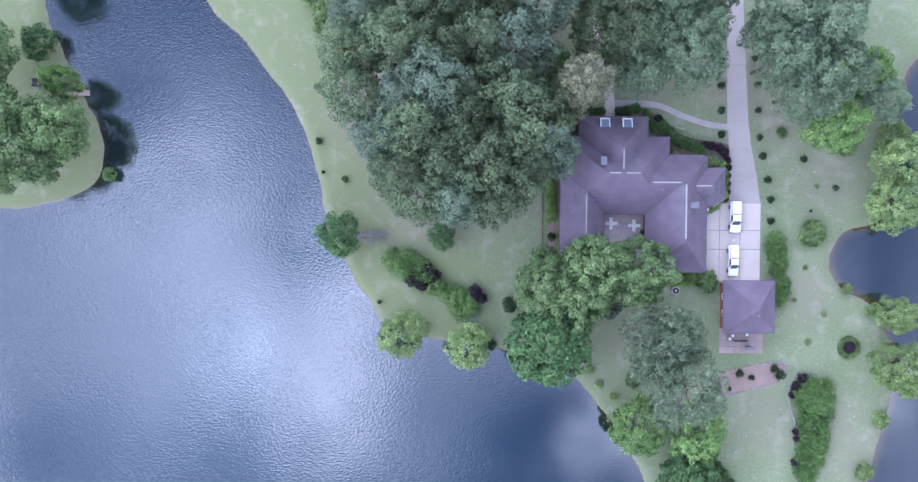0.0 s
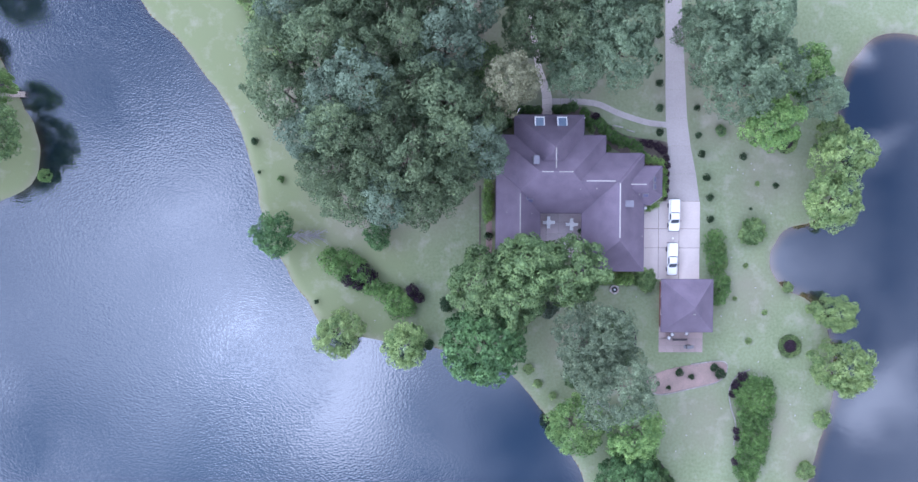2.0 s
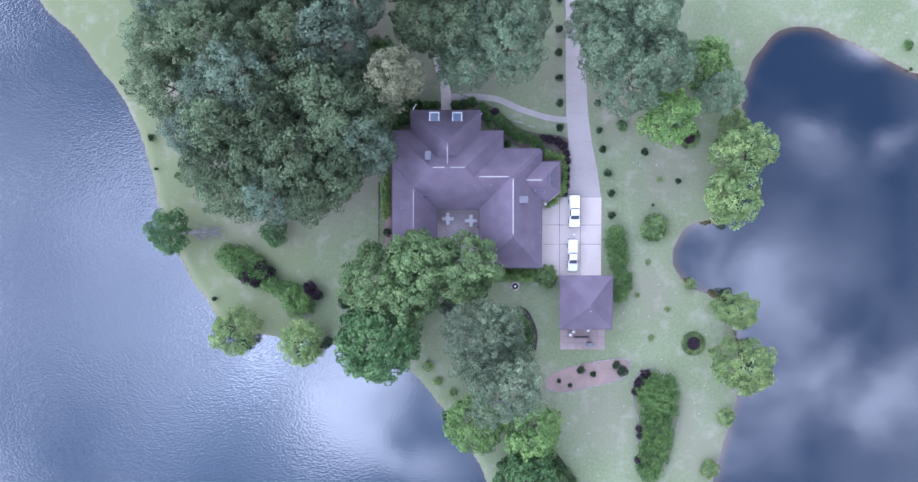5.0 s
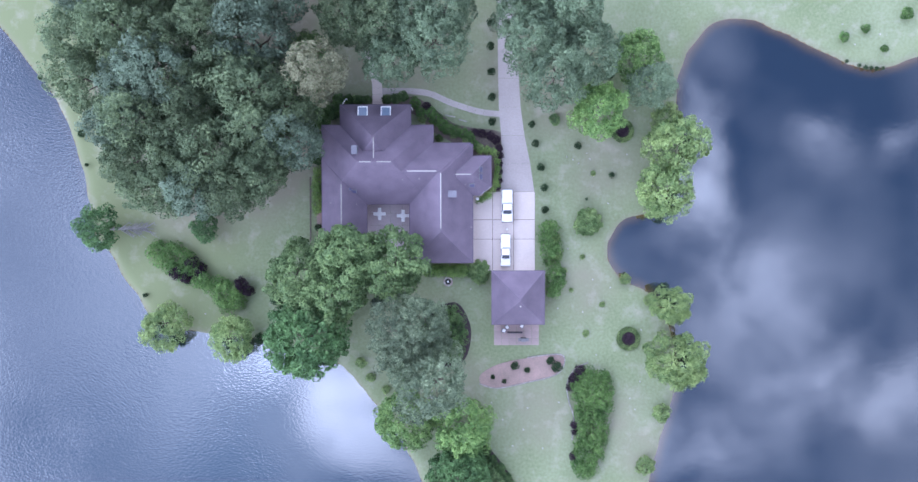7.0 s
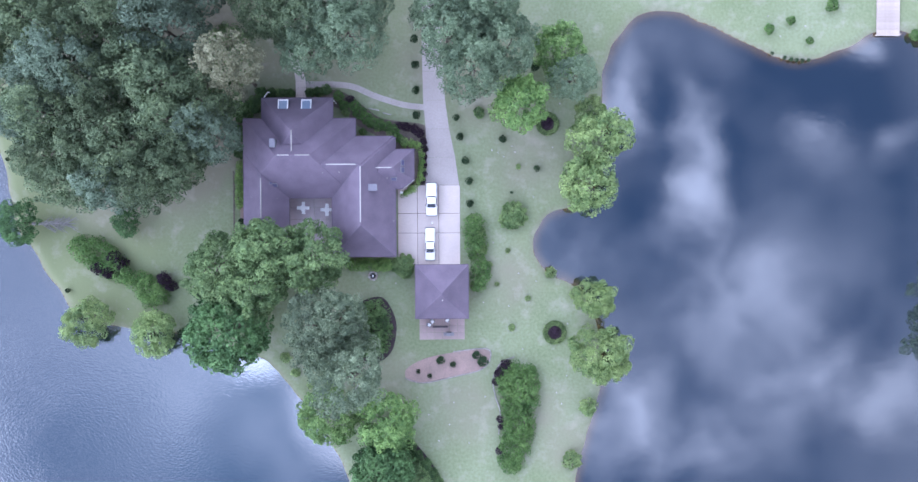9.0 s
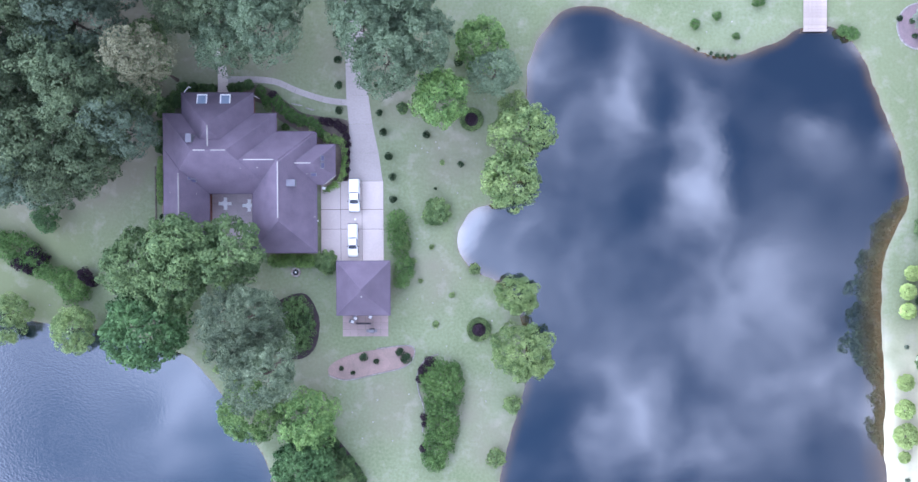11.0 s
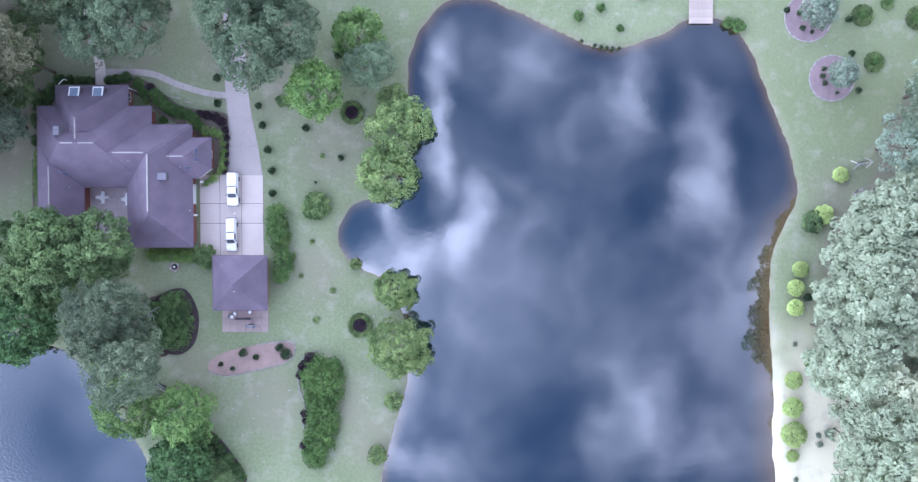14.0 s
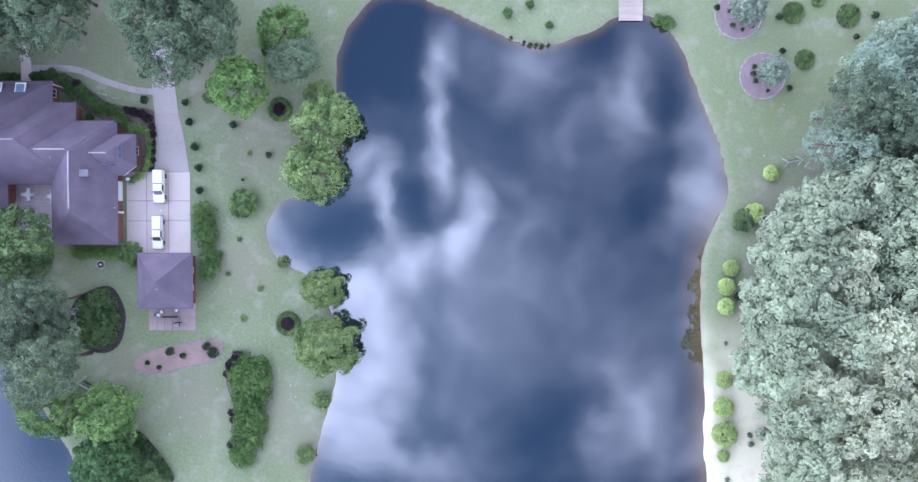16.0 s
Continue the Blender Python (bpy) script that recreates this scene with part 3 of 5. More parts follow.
def hedge(name, label, outline, height, mat, seed, density=60, leaf=0.15, lumps=0.35, category="hedge", tuft=0.7):
    """A planted strip: leaves over a lumpy body with the given outline."""
    rng = np.random.default_rng(seed)
    poly = smooth_line(outline, True, 4)
    lo, hi = poly.min(0), poly.max(0)
    # tufts, each a small dome of leaves, crowded over the outline
    n = int((hi - lo).prod() * 1.9 / tuft ** 2)
    knots = rng.uniform(lo, hi, (n, 2))
    d = -distance_to(poly, knots)
    knots, d = knots[d > tuft * 0.35], d[d > tuft * 0.35]
    kr = tuft * rng.uniform(0.7, 1.3, len(knots))
    kz = np.maximum(height * np.clip(0.45 + d * 0.5, 0.3, 1) * (1 + lumps * rng.uniform(-1, 0.6, len(knots))), 0.2)
    each = int(density * tuft)
    e = rng.normal(0, 1, (len(knots), each, 3))
    e[:, :, 2] = np.abs(e[:, :, 2]) - 0.25
    e /= np.linalg.norm(e, axis=2)[:, :, None]
    at = np.column_stack((knots, kz - kr * 0.6))[:, None, :] + e * (kr[:, None] * rng.uniform(0.75, 1.05, (len(knots), each)))[:, :, None]
    at, out = at.reshape(-1, 3), e.reshape(-1, 3)
    at[:, 2] = np.maximum(at[:, 2], 0.03)
    v, f = leaves(rng, at, out, leaf)
    c = poly.mean(0)
    root = thing(name, label, category, (c[0], c[1], 0))
    v[:, :2] -= c
    part("foliage", raw("foliage", v, f.tolist(), mat), mat, root)
    stems = bmesh.new()
    for k in range(max(3, len(knots) // 3)):
        x, y = knots[k] - c
        tube(stems, [(x, y, -0.1), (x + 0.1, y, height * 0.3), (x + 0.05, y + 0.1, height * 0.55)], [0.05, 0.035, 0.02], 5)
    tagged(part("stems", stems, M_BARK, root), kind="stuff")
    return root


def bed(name, label, outline, mat, z=0.03, smooth=True, category="garden bed"):
    poly = smooth_line(outline, True, 4) if smooth else np.array(outline)
    c = poly.mean(0)
    ob = part(name, prism([tuple(p - c) for p in poly], -0.2, z), mat)
    ob.location = (c[0], c[1], 0)
    return tagged(ob, label, category)

# ---- ground and water ----
WATER_Z = -0.25
WEST_SHORE = [
    (-66, 80), (-52, 55), (-40.1, 37.3), (-37.8, 34.4), (-33.9, 30.8), (-30.7, 26.4), (-27.4, 22.3), (-25.1, 17.7), (-23.7, 13.5), (-22.3, 8.9),
    (-21.5, 4.2), (-20.7, -0.4), (-18.1, -3.7), (-16.2, -7.4), (-13.4, -11.2), (-11.0, -14.4), (-5.6, -16.1), (-1.6, -16.5), (6.0, -17.6),
    (13.1, -19.6), (18.6, -21.9), (22.3, -26.2), (25.0, -29.6), (28.6, -35.0), (31.2, -41.0), (35, -58), (38, -85),
]
WEST_REST = [
    (0, -120), (-90, -130), (-165, -90), (-170, -20), (-125, -8), (-95, 4), (-80, 4.5),
    (-72.1, 4.2), (-67.1, 4.5), (-62.1, 5.8), (-57.4, 8.4), (-56.2, 12.5), (-57.0, 17.7), (-60.0, 23.2), (-62.3, 28.8), (-64.0, 32.3), (-65.0, 36.8), (-68, 52), (-76, 80),
]
EAST_SHORE = [
    (66, -60), (67.4, -41.9), (69.0, -35.1), (70.6, -29.5), (71.6, -24.9), (71.6, -21.2), (70.9, -15.6), (69.0, -11.7), (66.7, -9.6), (64.0, -8.4), (61.7, -6.4),
    (60.8, -3.6), (61.2, -0.9), (63.1, 1.4), (66.3, 2.4), (68.6, 3.4), (70.5, 6.4), (71.9, 11.0), (72.1, 15.6), (71.8, 19.7), (71.8, 23.8), (73.4, 27.9),
    (75.6, 31.2), (78.3, 33.2), (81.2, 33.7), (84.2, 33.2), (88.9, 31.1), (93.8, 28.8), (97.4, 27.0), (100.2, 26.0),
]
EAST_REST = [
    (103.9, 25.6), (108.4, 26.7), (112.1, 28.3), (114.8, 29.9), (120.3, 30.3), (124.0, 26.9), (125.9, 23.3), (127.8, 18.3), (129.7, 13.7), (131.4, 9.1),
    (132.5, 2.8), (131.0, -0.9), (129.0, -5.6), (128.3, -10.2), (128.4, -17.9), (128.9, -24.5), (129.1, -31.7), (129.0, -36.4), (129.6, -42.2), (131, -60), (124, -88), (98, -98), (74, -84),
]
WEST_LAKE = smooth_line(WEST_SHORE + WEST_REST, True, 3)
EAST_LAKE = smooth_line(EAST_SHORE + EAST_REST, True, 3)
WOOD_WEST = np.array([
    (-14, 31), (-15, 26), (-18, 22), (-17.5, 19.5), (-14, 16.5), (-12, 12.5), (-10, 9), (-9.5, 5.5), (-7, 3.5), (-1, 2.5), (3, 4), (7.5, 5),
    (12, 8.5), (14, 11.5), (14.3, 17), (13, 20), (12.5, 24), (13, 30), (14, 40), (13, 47), (-14, 47), (-16, 40),
], float)
WOOD_EAST = np.array([
    (154, 24), (149.5, 19), (147.5, 15), (145, 11.5), (144.5, 8), (143, 4), (139, 0), (136.5, -4), (136, -9), (137.0, -13), (137.0, -18),
    (138, -22), (136, -25), (137, -28), (140, -31), (140.5, -36), (141, -48), (164, -48), (164, 26),
], float)


def stops(fine0, fine1, step, far):
    a = np.arange(fine0, fine1 + step / 2, step)
    grow = [6, 16, 34, 70, 140, 300, 700, far]
    return np.concatenate(([fine0 - g for g in grow[::-1]], a, [fine1 + g for g in grow]))


def ground():
    """One sheet to the horizon: lawn, sunk where the lakes lie."""
    gx, gy = stops(-90, 165, 0.6, 1800), stops(-66, 56, 0.6, 1800)
    X, Y = np.meshgrid(gx, gy)
    xy = np.column_stack((X.ravel(), Y.ravel()))
    sd = np.minimum(distance_to(WEST_LAKE, xy), distance_to(EAST_LAKE, xy))
    wob = np.array([noise.noise(Vector((x * 0.35, y * 0.35, 0))) for x, y in xy]) * 0.35
    s = sd + wob * (np.abs(sd) < 4)
    z = np.clip(WATER_Z + 0.25 * s, -2.4, 0)
    roll = np.array([noise.noise(Vector((x * 0.03, y * 0.03, 5))) for x, y in xy])
    z = np.where(s > 1, np.minimum(0, -0.02 + roll * 0.02), z)
    nx, ny = len(gx), len(gy)
    i = np.arange(nx * ny).reshape(ny, nx)
    faces = np.stack((i[:-1, :-1], i[:-1, 1:], i[1:, 1:], i[1:, :-1]), -1).reshape(-1, 4)
    me = raw("ground", np.column_stack((xy, z)), faces.tolist(), M_LAWN, True)
    # soil under the woods and along the waterline, sand with painted sunlight on the south-east bank, lush grass on the
    # west lawn
    soil = np.clip(1.0 - distance_to(WOOD_WEST, xy) / 7.0, 0, 1)
    soil = np.maximum(soil, np.clip(0.6 - distance_to(WOOD_EAST, xy) / 3.5, 0, 1) * (xy[:, 1] > -20))
    for cx, cy, r in ((47, 26, 14), (27, 30, 11), (21, 26, 9), (31, 25, 7), (52, 20, 8), (61, 10, 5), (30, -16, 9), (-7, 2, 6), (66, -35, 7), (-63, 22, 6), (60, 11, 9), (57, -9, 7), (50, -29, 8), (63, -30, 6), (38, -24, 6), (139, 2, 7)):
        soil = np.maximum(soil, 0.75 * np.clip(1.3 - np.hypot(xy[:, 0] - cx, xy[:, 1] - cy) / r, 0, 1))
    soil = np.maximum(soil, np.clip(1 - np.abs(s) / 1.3, 0, 1) * 0.8)
    sunlit_sand = np.clip((-9 - xy[:, 1]) / 24, 0, 1) * np.clip((xy[:, 0] - 127) / 2, 0, 1) * np.clip((148 - xy[:, 0]) / 6, 0, 1) * np.clip((xy[:, 1] + 75) / 15, 0, 1)
    lush = np.clip((12 - xy[:, 0]) / 14, 0, 1) * (1 - np.clip((xy[:, 1] - 40) / 20, 0, 1))
    lush = np.maximum(lush, 0.6 * np.clip((xy[:, 0] - 112) / 10, 0, 1) * np.clip((xy[:, 1] - 4) / 8, 0, 1))
    lush = np.maximum(lush, 0.5 * np.clip(1 - np.abs(sd - 2) / 2.5, 0, 1))
    att = me.attributes.new("cover", "FLOAT_COLOR", "POINT")
    lakes(xy, s, faces)
    att.data.foreach_set("color", np.column_stack((soil, sunlit_sand, lush, np.clip(-s / 6.5, 0, 1))).astype(np.float32).ravel())
    tagged(new("ground", me), "pale green mown lawn with worn sandy patches and a sunlit-coloured bank around two lakes", "lawn", kind="structure")


def lakes(xy, s, faces):
    """The two sheets of water, on the ground's own grid, reaching a little under the banks."""
    west = distance_to(WEST_LAKE, xy) < distance_to(EAST_LAKE, xy)
    for name, label, mine, mat in (("water_west", "rippled lake water mirroring bright clouds", west, M_WEST), ("water_east", "calm dark blue lake water mirroring broken clouds", ~west, M_EAST)):
        wet = mine & (s < 1.8)
        keep = faces[wet[faces].all(1)]
        used, flat = np.unique(keep, return_inverse=True)
        me = raw(name, np.column_stack((xy[used], np.full(len(used), WATER_Z))), flat.reshape(-1, 4).tolist(), mat)
        me.attributes.new("depth", "FLOAT", "POINT").data.foreach_set("value", np.clip(-s[used] / (1.5 + 2.6 * np.clip((xy[used, 0] - 108) / 17, 0, 1) * np.clip((6 - xy[used, 1]) / 6, 0, 1)), 0, 1).astype(np.float32))
        tagged(new(name, me), label, "lake", kind="structure")


ground()

# ---- drive, path and patios ----


def ribbon(name, label, centre, width, mat, z, category, group=None):
    """A paved strip along a line, as slabs of its own length."""
    line = smooth_line(centre, False, 6)
    t = np.gradient(line, axis=0)
    n = np.column_stack((-t[:, 1], t[:, 0])) / np.linalg.norm(t, axis=1)[:, None]
    w = np.interp(np.linspace(0, 1, len(line)), np.linspace(0, 1, len(width)), width) / 2
    a, b = line + n * w[:, None], line - n * w[:, None]
    root = thing(name, label, category, kind="structure")
    for i in range(0, len(line) - 1, 3):
        j = min(i + 3, len(line) - 1)
        pts = [tuple(p) for p in a[i:j + 1]] + [tuple(p) for p in b[i:j + 1][::-1]]
        c = np.mean(pts, 0)
        gap = 1 - 0.025 / max(0.3, np.linalg.norm(line[j] - line[i]))
        slab = part("slab", prism([tuple(c + (np.array(p) - c) * gap) for p in pts], -0.1, z), mat, root)
    return root


def driveway():
    root = thing("driveway", "long pale concrete driveway widening beside the house", "driveway", kind="structure")
    ys = [6.1, 10.5, 15, 19.5, 24, 28.5, 33, 37.5, 42, 46.5, 51, 56]
    west = lambda y: np.interp(y, [6, 9, 13.4, 20, 60], [43.6, 43.9, 43.9, 43.35, 42.9])
    east = lambda y: np.interp(y, [6, 8.7, 13.4, 18, 37, 60], [49.05, 48.8, 47.75, 46.95, 45.8, 45.4])
    for y0, y1 in zip(ys, ys[1:]):
        part("slab", prism([(west(y0), y0 + 0.015), (east(y0), y0 + 0.015), (east(y1), y1 - 0.015), (west(y1), y1 - 0.015)], -0.1, 0.03), M_DRIVE, root)
    xs, rows = [39.3, 42.4, 45.75, 49.15], [-6.6, -1.45, 1.65, 6.1]
    for x0, x1 in zip(xs, xs[1:]):
        for y0, y1 in zip(rows, rows[1:]):
            part("slab", boxed(x0 + 0.035, x1 - 0.035, y0 + 0.035, y1 - 0.035, -0.1, 0.04), M_CONCRETE, root)
    part("joint", boxed(39.3, 49.15, -6.6, 6.1, -0.12, 0.012), M_BROWNMULCH, root)


driveway()
ribbon("front_path", "narrow curved concrete garden path", [(44.0, 18.35), (41.0, 18.65), (38.4, 19.3), (35.5, 20.3), (32.8, 21.5), (30.7, 21.9), (28.4, 22.0), (24.6, 22.0)], [0.95, 0.95, 1.0], M_DRIVE, 0.05, "path")
ribbon("entry_path", "straight concrete path to the front door", [(24.2, 19.4), (24.2, 21.5), (24.0, 23.6), (22.9, 27.0), (22.3, 30.5), (21.5, 36)], [1.7, 1.6, 1.0, 0.9], M_CONCRETE, 0.056, "path")
ribbon("side_path", "brick-red path beside the house wall", [(14.9, 3.0), (15.0, 0.5), (14.9, -2.5)], [1.0, 1.0], M_MULCH, 0.03, "path")
ribbon("edging_strip", "narrow brown edging strip on the lawn", [(13.5, 8.5), (13.5, 2.0), (13.5, -4.0)], [0.22, 0.22], M_BROWNMULCH, 0.06, "edging")


def tiled(name, label, x0, x1, y0, y1, nx, ny, z, mat):
    root = thing(name, label, "patio", kind="structure")
    me = mesh_of("paver", boxed(-0.5, 0.5, -0.5, 0.5, -0.1, 0), mat)
    dx, dy = (x1 - x0) / nx, (y1 - y0) / ny
    for i in range(nx):
        for j in range(ny):
            ob = part("paver", me, mat, root)
            ob.location, ob.scale = (x0 + (i + 0.5) * dx, y0 + (j + 0.5) * dy, z), (dx - 0.03, dy - 0.03, 1)
    return root


tiled("patio", "pinkish paved patio behind the garage", 42.6, 49.8, -18.4, -13.9, 6, 4, 0.05, M_PAVER)
tiled("courtyard", "pinkish paved courtyard between the house wings", 22.3, 30.0, -3.0, 4.6, 4, 4, 0.05, M_COURT)

# ---- house ----
EAVE = 3.0


def hip_roof(outline, pitch, eave=EAVE, drop=0.22):
    """A solid hip roof over a convex outline given counter-clockwise: one sloping plane rises from each edge."""
    bm = prism(outline, eave - drop, eave + 12)
    n = len(outline)
    for i in range(n):
        (x0, y0), (x1, y1) = outline[i], outline[(i + 1) % n]
        d = Vector((x1 - x0, y1 - y0, 0)).normalized()
        inward = Vector((-d.y, d.x, 0))
        no = Vector((-inward.x * pitch, -inward.y * pitch, 1)).normalized()
        r = bmesh.ops.bisect_plane(bm, geom=bm.verts[:] + bm.edges[:] + bm.faces[:], plane_co=(x0, y0, eave), plane_no=no, clear_outer=True)
        cut = [g for g in r["geom_cut"] if isinstance(g, bmesh.types.BMEdge)]
        if cut:
            bmesh.ops.contextual_create(bm, geom=cut)
    return bm


def inset(outline, d):
    """The convex outline moved inwards by d."""
    out, n = [], len(outline)
    for i in range(n):
        p, q, r = (Vector(outline[(i + k) % n]) for k in (-1, 0, 1))
        a, b = (q - p).normalized(), (r - q).normalized()
        na, nb = Vector((-a.y, a.x)), Vector((-b.y, b.x))
        m = (na + nb).normalized()
        out.append(tuple(q + m * (d / max(0.3, m.dot(na)))))
    return out


def rect(x0, x1, y0, y1):
    return [(x0, y0), (x1, y0), (x1, y1), (x0, y1)]


def window(parent, x, y, z, w, h, axis, side):
    """A framed window on a wall that faces along axis; side is the sign of its outward normal."""
    m = pose(x, y, z, 0, 0, {("y", 1): 180, ("y", -1): 0, ("x", 1): 90, ("x", -1): -90}[axis, side])
    bm = bmesh.new()
    for x0, x1, z0, z1 in ((-w / 2, w / 2, 0, 0.07), (-w / 2, w / 2, h - 0.07, h), (-w / 2, -w / 2 + 0.07, 0.07, h - 0.07), (w / 2 - 0.07, w / 2, 0.07, h - 0.07), (-0.03, 0.03, 0.07, h - 0.07)):
        box(bm, x0, x1, -0.06, 0.03, z0, z1)
    bmesh.ops.transform(bm, matrix=m, verts=bm.verts)
    f = part("window", bm, M_WHITE, parent)
    part("pane", boxed(-w / 2 + 0.07, w / 2 - 0.07, -0.02, 0.02, 0.07, h - 0.07, m=m), M_GLASS, f)


def house():
    root = thing("house", "sprawling one-storey brick house with a dark hipped shingle roof", "house")
    blocks = [
        (rect(15.9, 33.05, 4.1, 16.25), 0.95), (rect(18.75, 29.6, 8.0, 19.4), 1.05), (rect(24, 38.8, 4.25, 13.5), 0.97),
        (rect(29.4, 39.15, -5.0, 13.3), 0.97), ([(34, 5.45), (40.1, 5.45), (42.0, 6.9), (42.0, 11.5), (34, 11.5)], 0.97), (rect(15.86, 22.75, -2.6, 11.0), 0.98),
    ]
    for outline, pitch in blocks:
        part("roof", hip_roof(outline, pitch), M_ROOF, root)
        part("wall", prism(inset(outline, 0.5), -0.2, EAVE - 0.1), M_BRICK, root)
        g = bmesh.new()
        edge, inn = inset(outline, -0.1), inset(outline, 0.02)
        n = len(outline)
        for i in range(n):
            j = (i + 1) % n
            pts = [edge[i], edge[j], inn[j], inn[i]]
            prism(pts, EAVE - 0.16, EAVE - 0.05, g)
        part("gutter", g, M_ROOF, root)
    # white ridge vents
    for x0, y0, x1, y1, z in ((24.4, 10.75, 24.4, 13.8, 8.76), (22.3, 10.18, 24.0, 10.18, 8.8), (24.85, 10.18, 27.0, 10.18, 8.8), (29.2, 8.9, 33.6, 8.9, 7.5),
                              (34.28, 0.3, 34.28, 8.6, 7.75), (36.4, 8.5, 38.8, 8.5, 5.96), (19.3, 1.0, 19.3, 7.0, 6.4)):
        w = 0.08
        part("ridge_vent", boxed(min(x0, x1) - (w if x0 == x1 else 0), max(x0, x1) + (w if x0 == x1 else 0), min(y0, y1) - (w if y0 == y1 else 0), max(y0, y1) + (w if y0 == y1 else 0), z - 0.1, z + 0.12, bevel=0.02), M_STONE, root, "pale ridge vent")
    for x, y, z0, z1, w, d, cap in ((21.5, 12.0, 5.5, 8.3, 0.8, 1.2, 0.05), (35.75, 5.5, 4.5, 6.6, 1.7, 0.95, 0.05)):
        ch = part("chimney", boxed(x - w / 2, x + w / 2, y - d / 2, y + d / 2, z0, z1), M_GREY, root)
        part("cap", boxed(x - w / 2 - 0.04, x + w / 2 + 0.04, y - d / 2 - 0.04, y + d / 2 + 0.04, z1, z1 + 0.12, bevel=0.02), M_CAP, ch, "grey metal chimney cap")
    # two low dormers with framed bluish glazing on the front slope
    for x in (22.40, 25.90):
        tilt = pose(x, 18.0, 4.75, -14, 0, 0)
        d = part("dormer", boxed(-0.78, 0.78, -0.95, 0.95, -0.9, 0.12, bevel=0.03, m=tilt), M_WHITE, root, "white framed dormer with bluish glazing")
        part("pane", boxed(-0.6, 0.6, -0.78, 0.72, 0.1, 0.14, m=tilt), M_SKYLIGHT, d)
        part("cheek", boxed(-0.84, -0.78, -0.95, 0.95, -0.9, 0.0, m=tilt), M_ROOF, d)
        part("cheek", boxed(0.78, 0.84, -0.95, 0.95, -0.9, 0.0, m=tilt), M_ROOF, d)
    # roof windows and vent pipes
    for x, y, z, rx, rz in ((40.35, 8.2, 4.75, 0, 90), (40.35, 9.3, 4.75, 0, 90), (39.0, 6.9, 4.5, 0, 0), (21.0, 6.0, 4.85, 0, 0), (20.5, 6.5, 5.1, 0, 90)):
        tilt = pose(x, y, z, 44, 0, rz)
        f = part("roof_window", boxed(-0.45, 0.45, -0.35, 0.35, -0.05, 0.1, bevel=0.02, m=tilt), M_GREY, root)
        part("pane", boxed(-0.36, 0.36, -0.26, 0.26, 0.09, 0.115, m=tilt), M_PANE, f)
    for x, y, z in ((28.5, 7.7, 6.2), (31.0, 7.8, 6.3), (36.8, 6.9, 5.0), (38.0, 7.0, 4.6), (17.4, 4.2, 4.3), (21.3, 4.0, 4.2), (33.0, 6.2, 5.9), (38.9, 0.5, 3.2)):
        part("vent_pipe", drum(bmesh.new(), x, y, z - 0.7, z + 0.25, 0.08, 0.08, 10), M_STONE, root, "pale vent pipe")
    # white fascia on the slanted side of the bay
    part("fascia", prism([(40.22, 5.3), (42.16, 6.78), (42.1, 6.86), (40.16, 5.38)], 2.84, 2.99), M_STONE, root, "pale painted fascia board")
    # garage doors in the east wall
    for y0, y1 in ((1.6, 4.6), (-4.0, -1.0)):
        d = part("garage_door", boxed(38.6, 38.72, y0, y1, 0, 2.4), M_WHITE if y0 > 0 else M_BRICK, root)
        for k in range(4):
            part("door_panel", boxed(38.72, 38.76, y0 + 0.08, y1 - 0.08, 0.05 + 0.59 * k, 0.59 + 0.59 * k, bevel=0.01), M_WHITE if y0 > 0 else M_BRICK, d)
    part("post", boxed(38.66, 38.9, -0.3, 0.0, 0, 2.8), M_WHITE, root)
    part("post", boxed(39.75, 40.15, 4.75, 5.15, 0, 1.3, bevel=0.03), M_WHITE, root, "white gate post")
    part("downpipe", tube(bmesh.new(), [(19.0, 19.3, 2.85), (19.2, 19.9, 2.5), (19.55, 20.5, 2.1), (19.55, 20.5, 0)], [0.08, 0.08, 0.08, 0.08], 8), M_WHITE, root)
    part("downpipe", drum(bmesh.new(), 29.75, 19.0, 0, 2.9, 0.06, 0.06, 8), M_WHITE, root)
    part("front_door", boxed(23.7, 24.8, 18.9, 18.96, 0, 2.1), M_DARKWOOD, root)
    for x, y, ax, s in ((20.6, 18.92, "y", 1), (27.8, 18.92, "y", 1), (31.4, 15.78, "y", 1), (36.0, 13.03, "y", 1), (26.0, 4.56, "y", -1), (34.0, -4.53, "y", -1), (41.53, 9.2, "x", 1), (29.13, 17.9, "x", 1), (16.37, 12.0, "x", -1), (16.34, 6.0, "x", -1)):
        window(root, x, y, 0.9, 1.3, 1.4, ax, s)


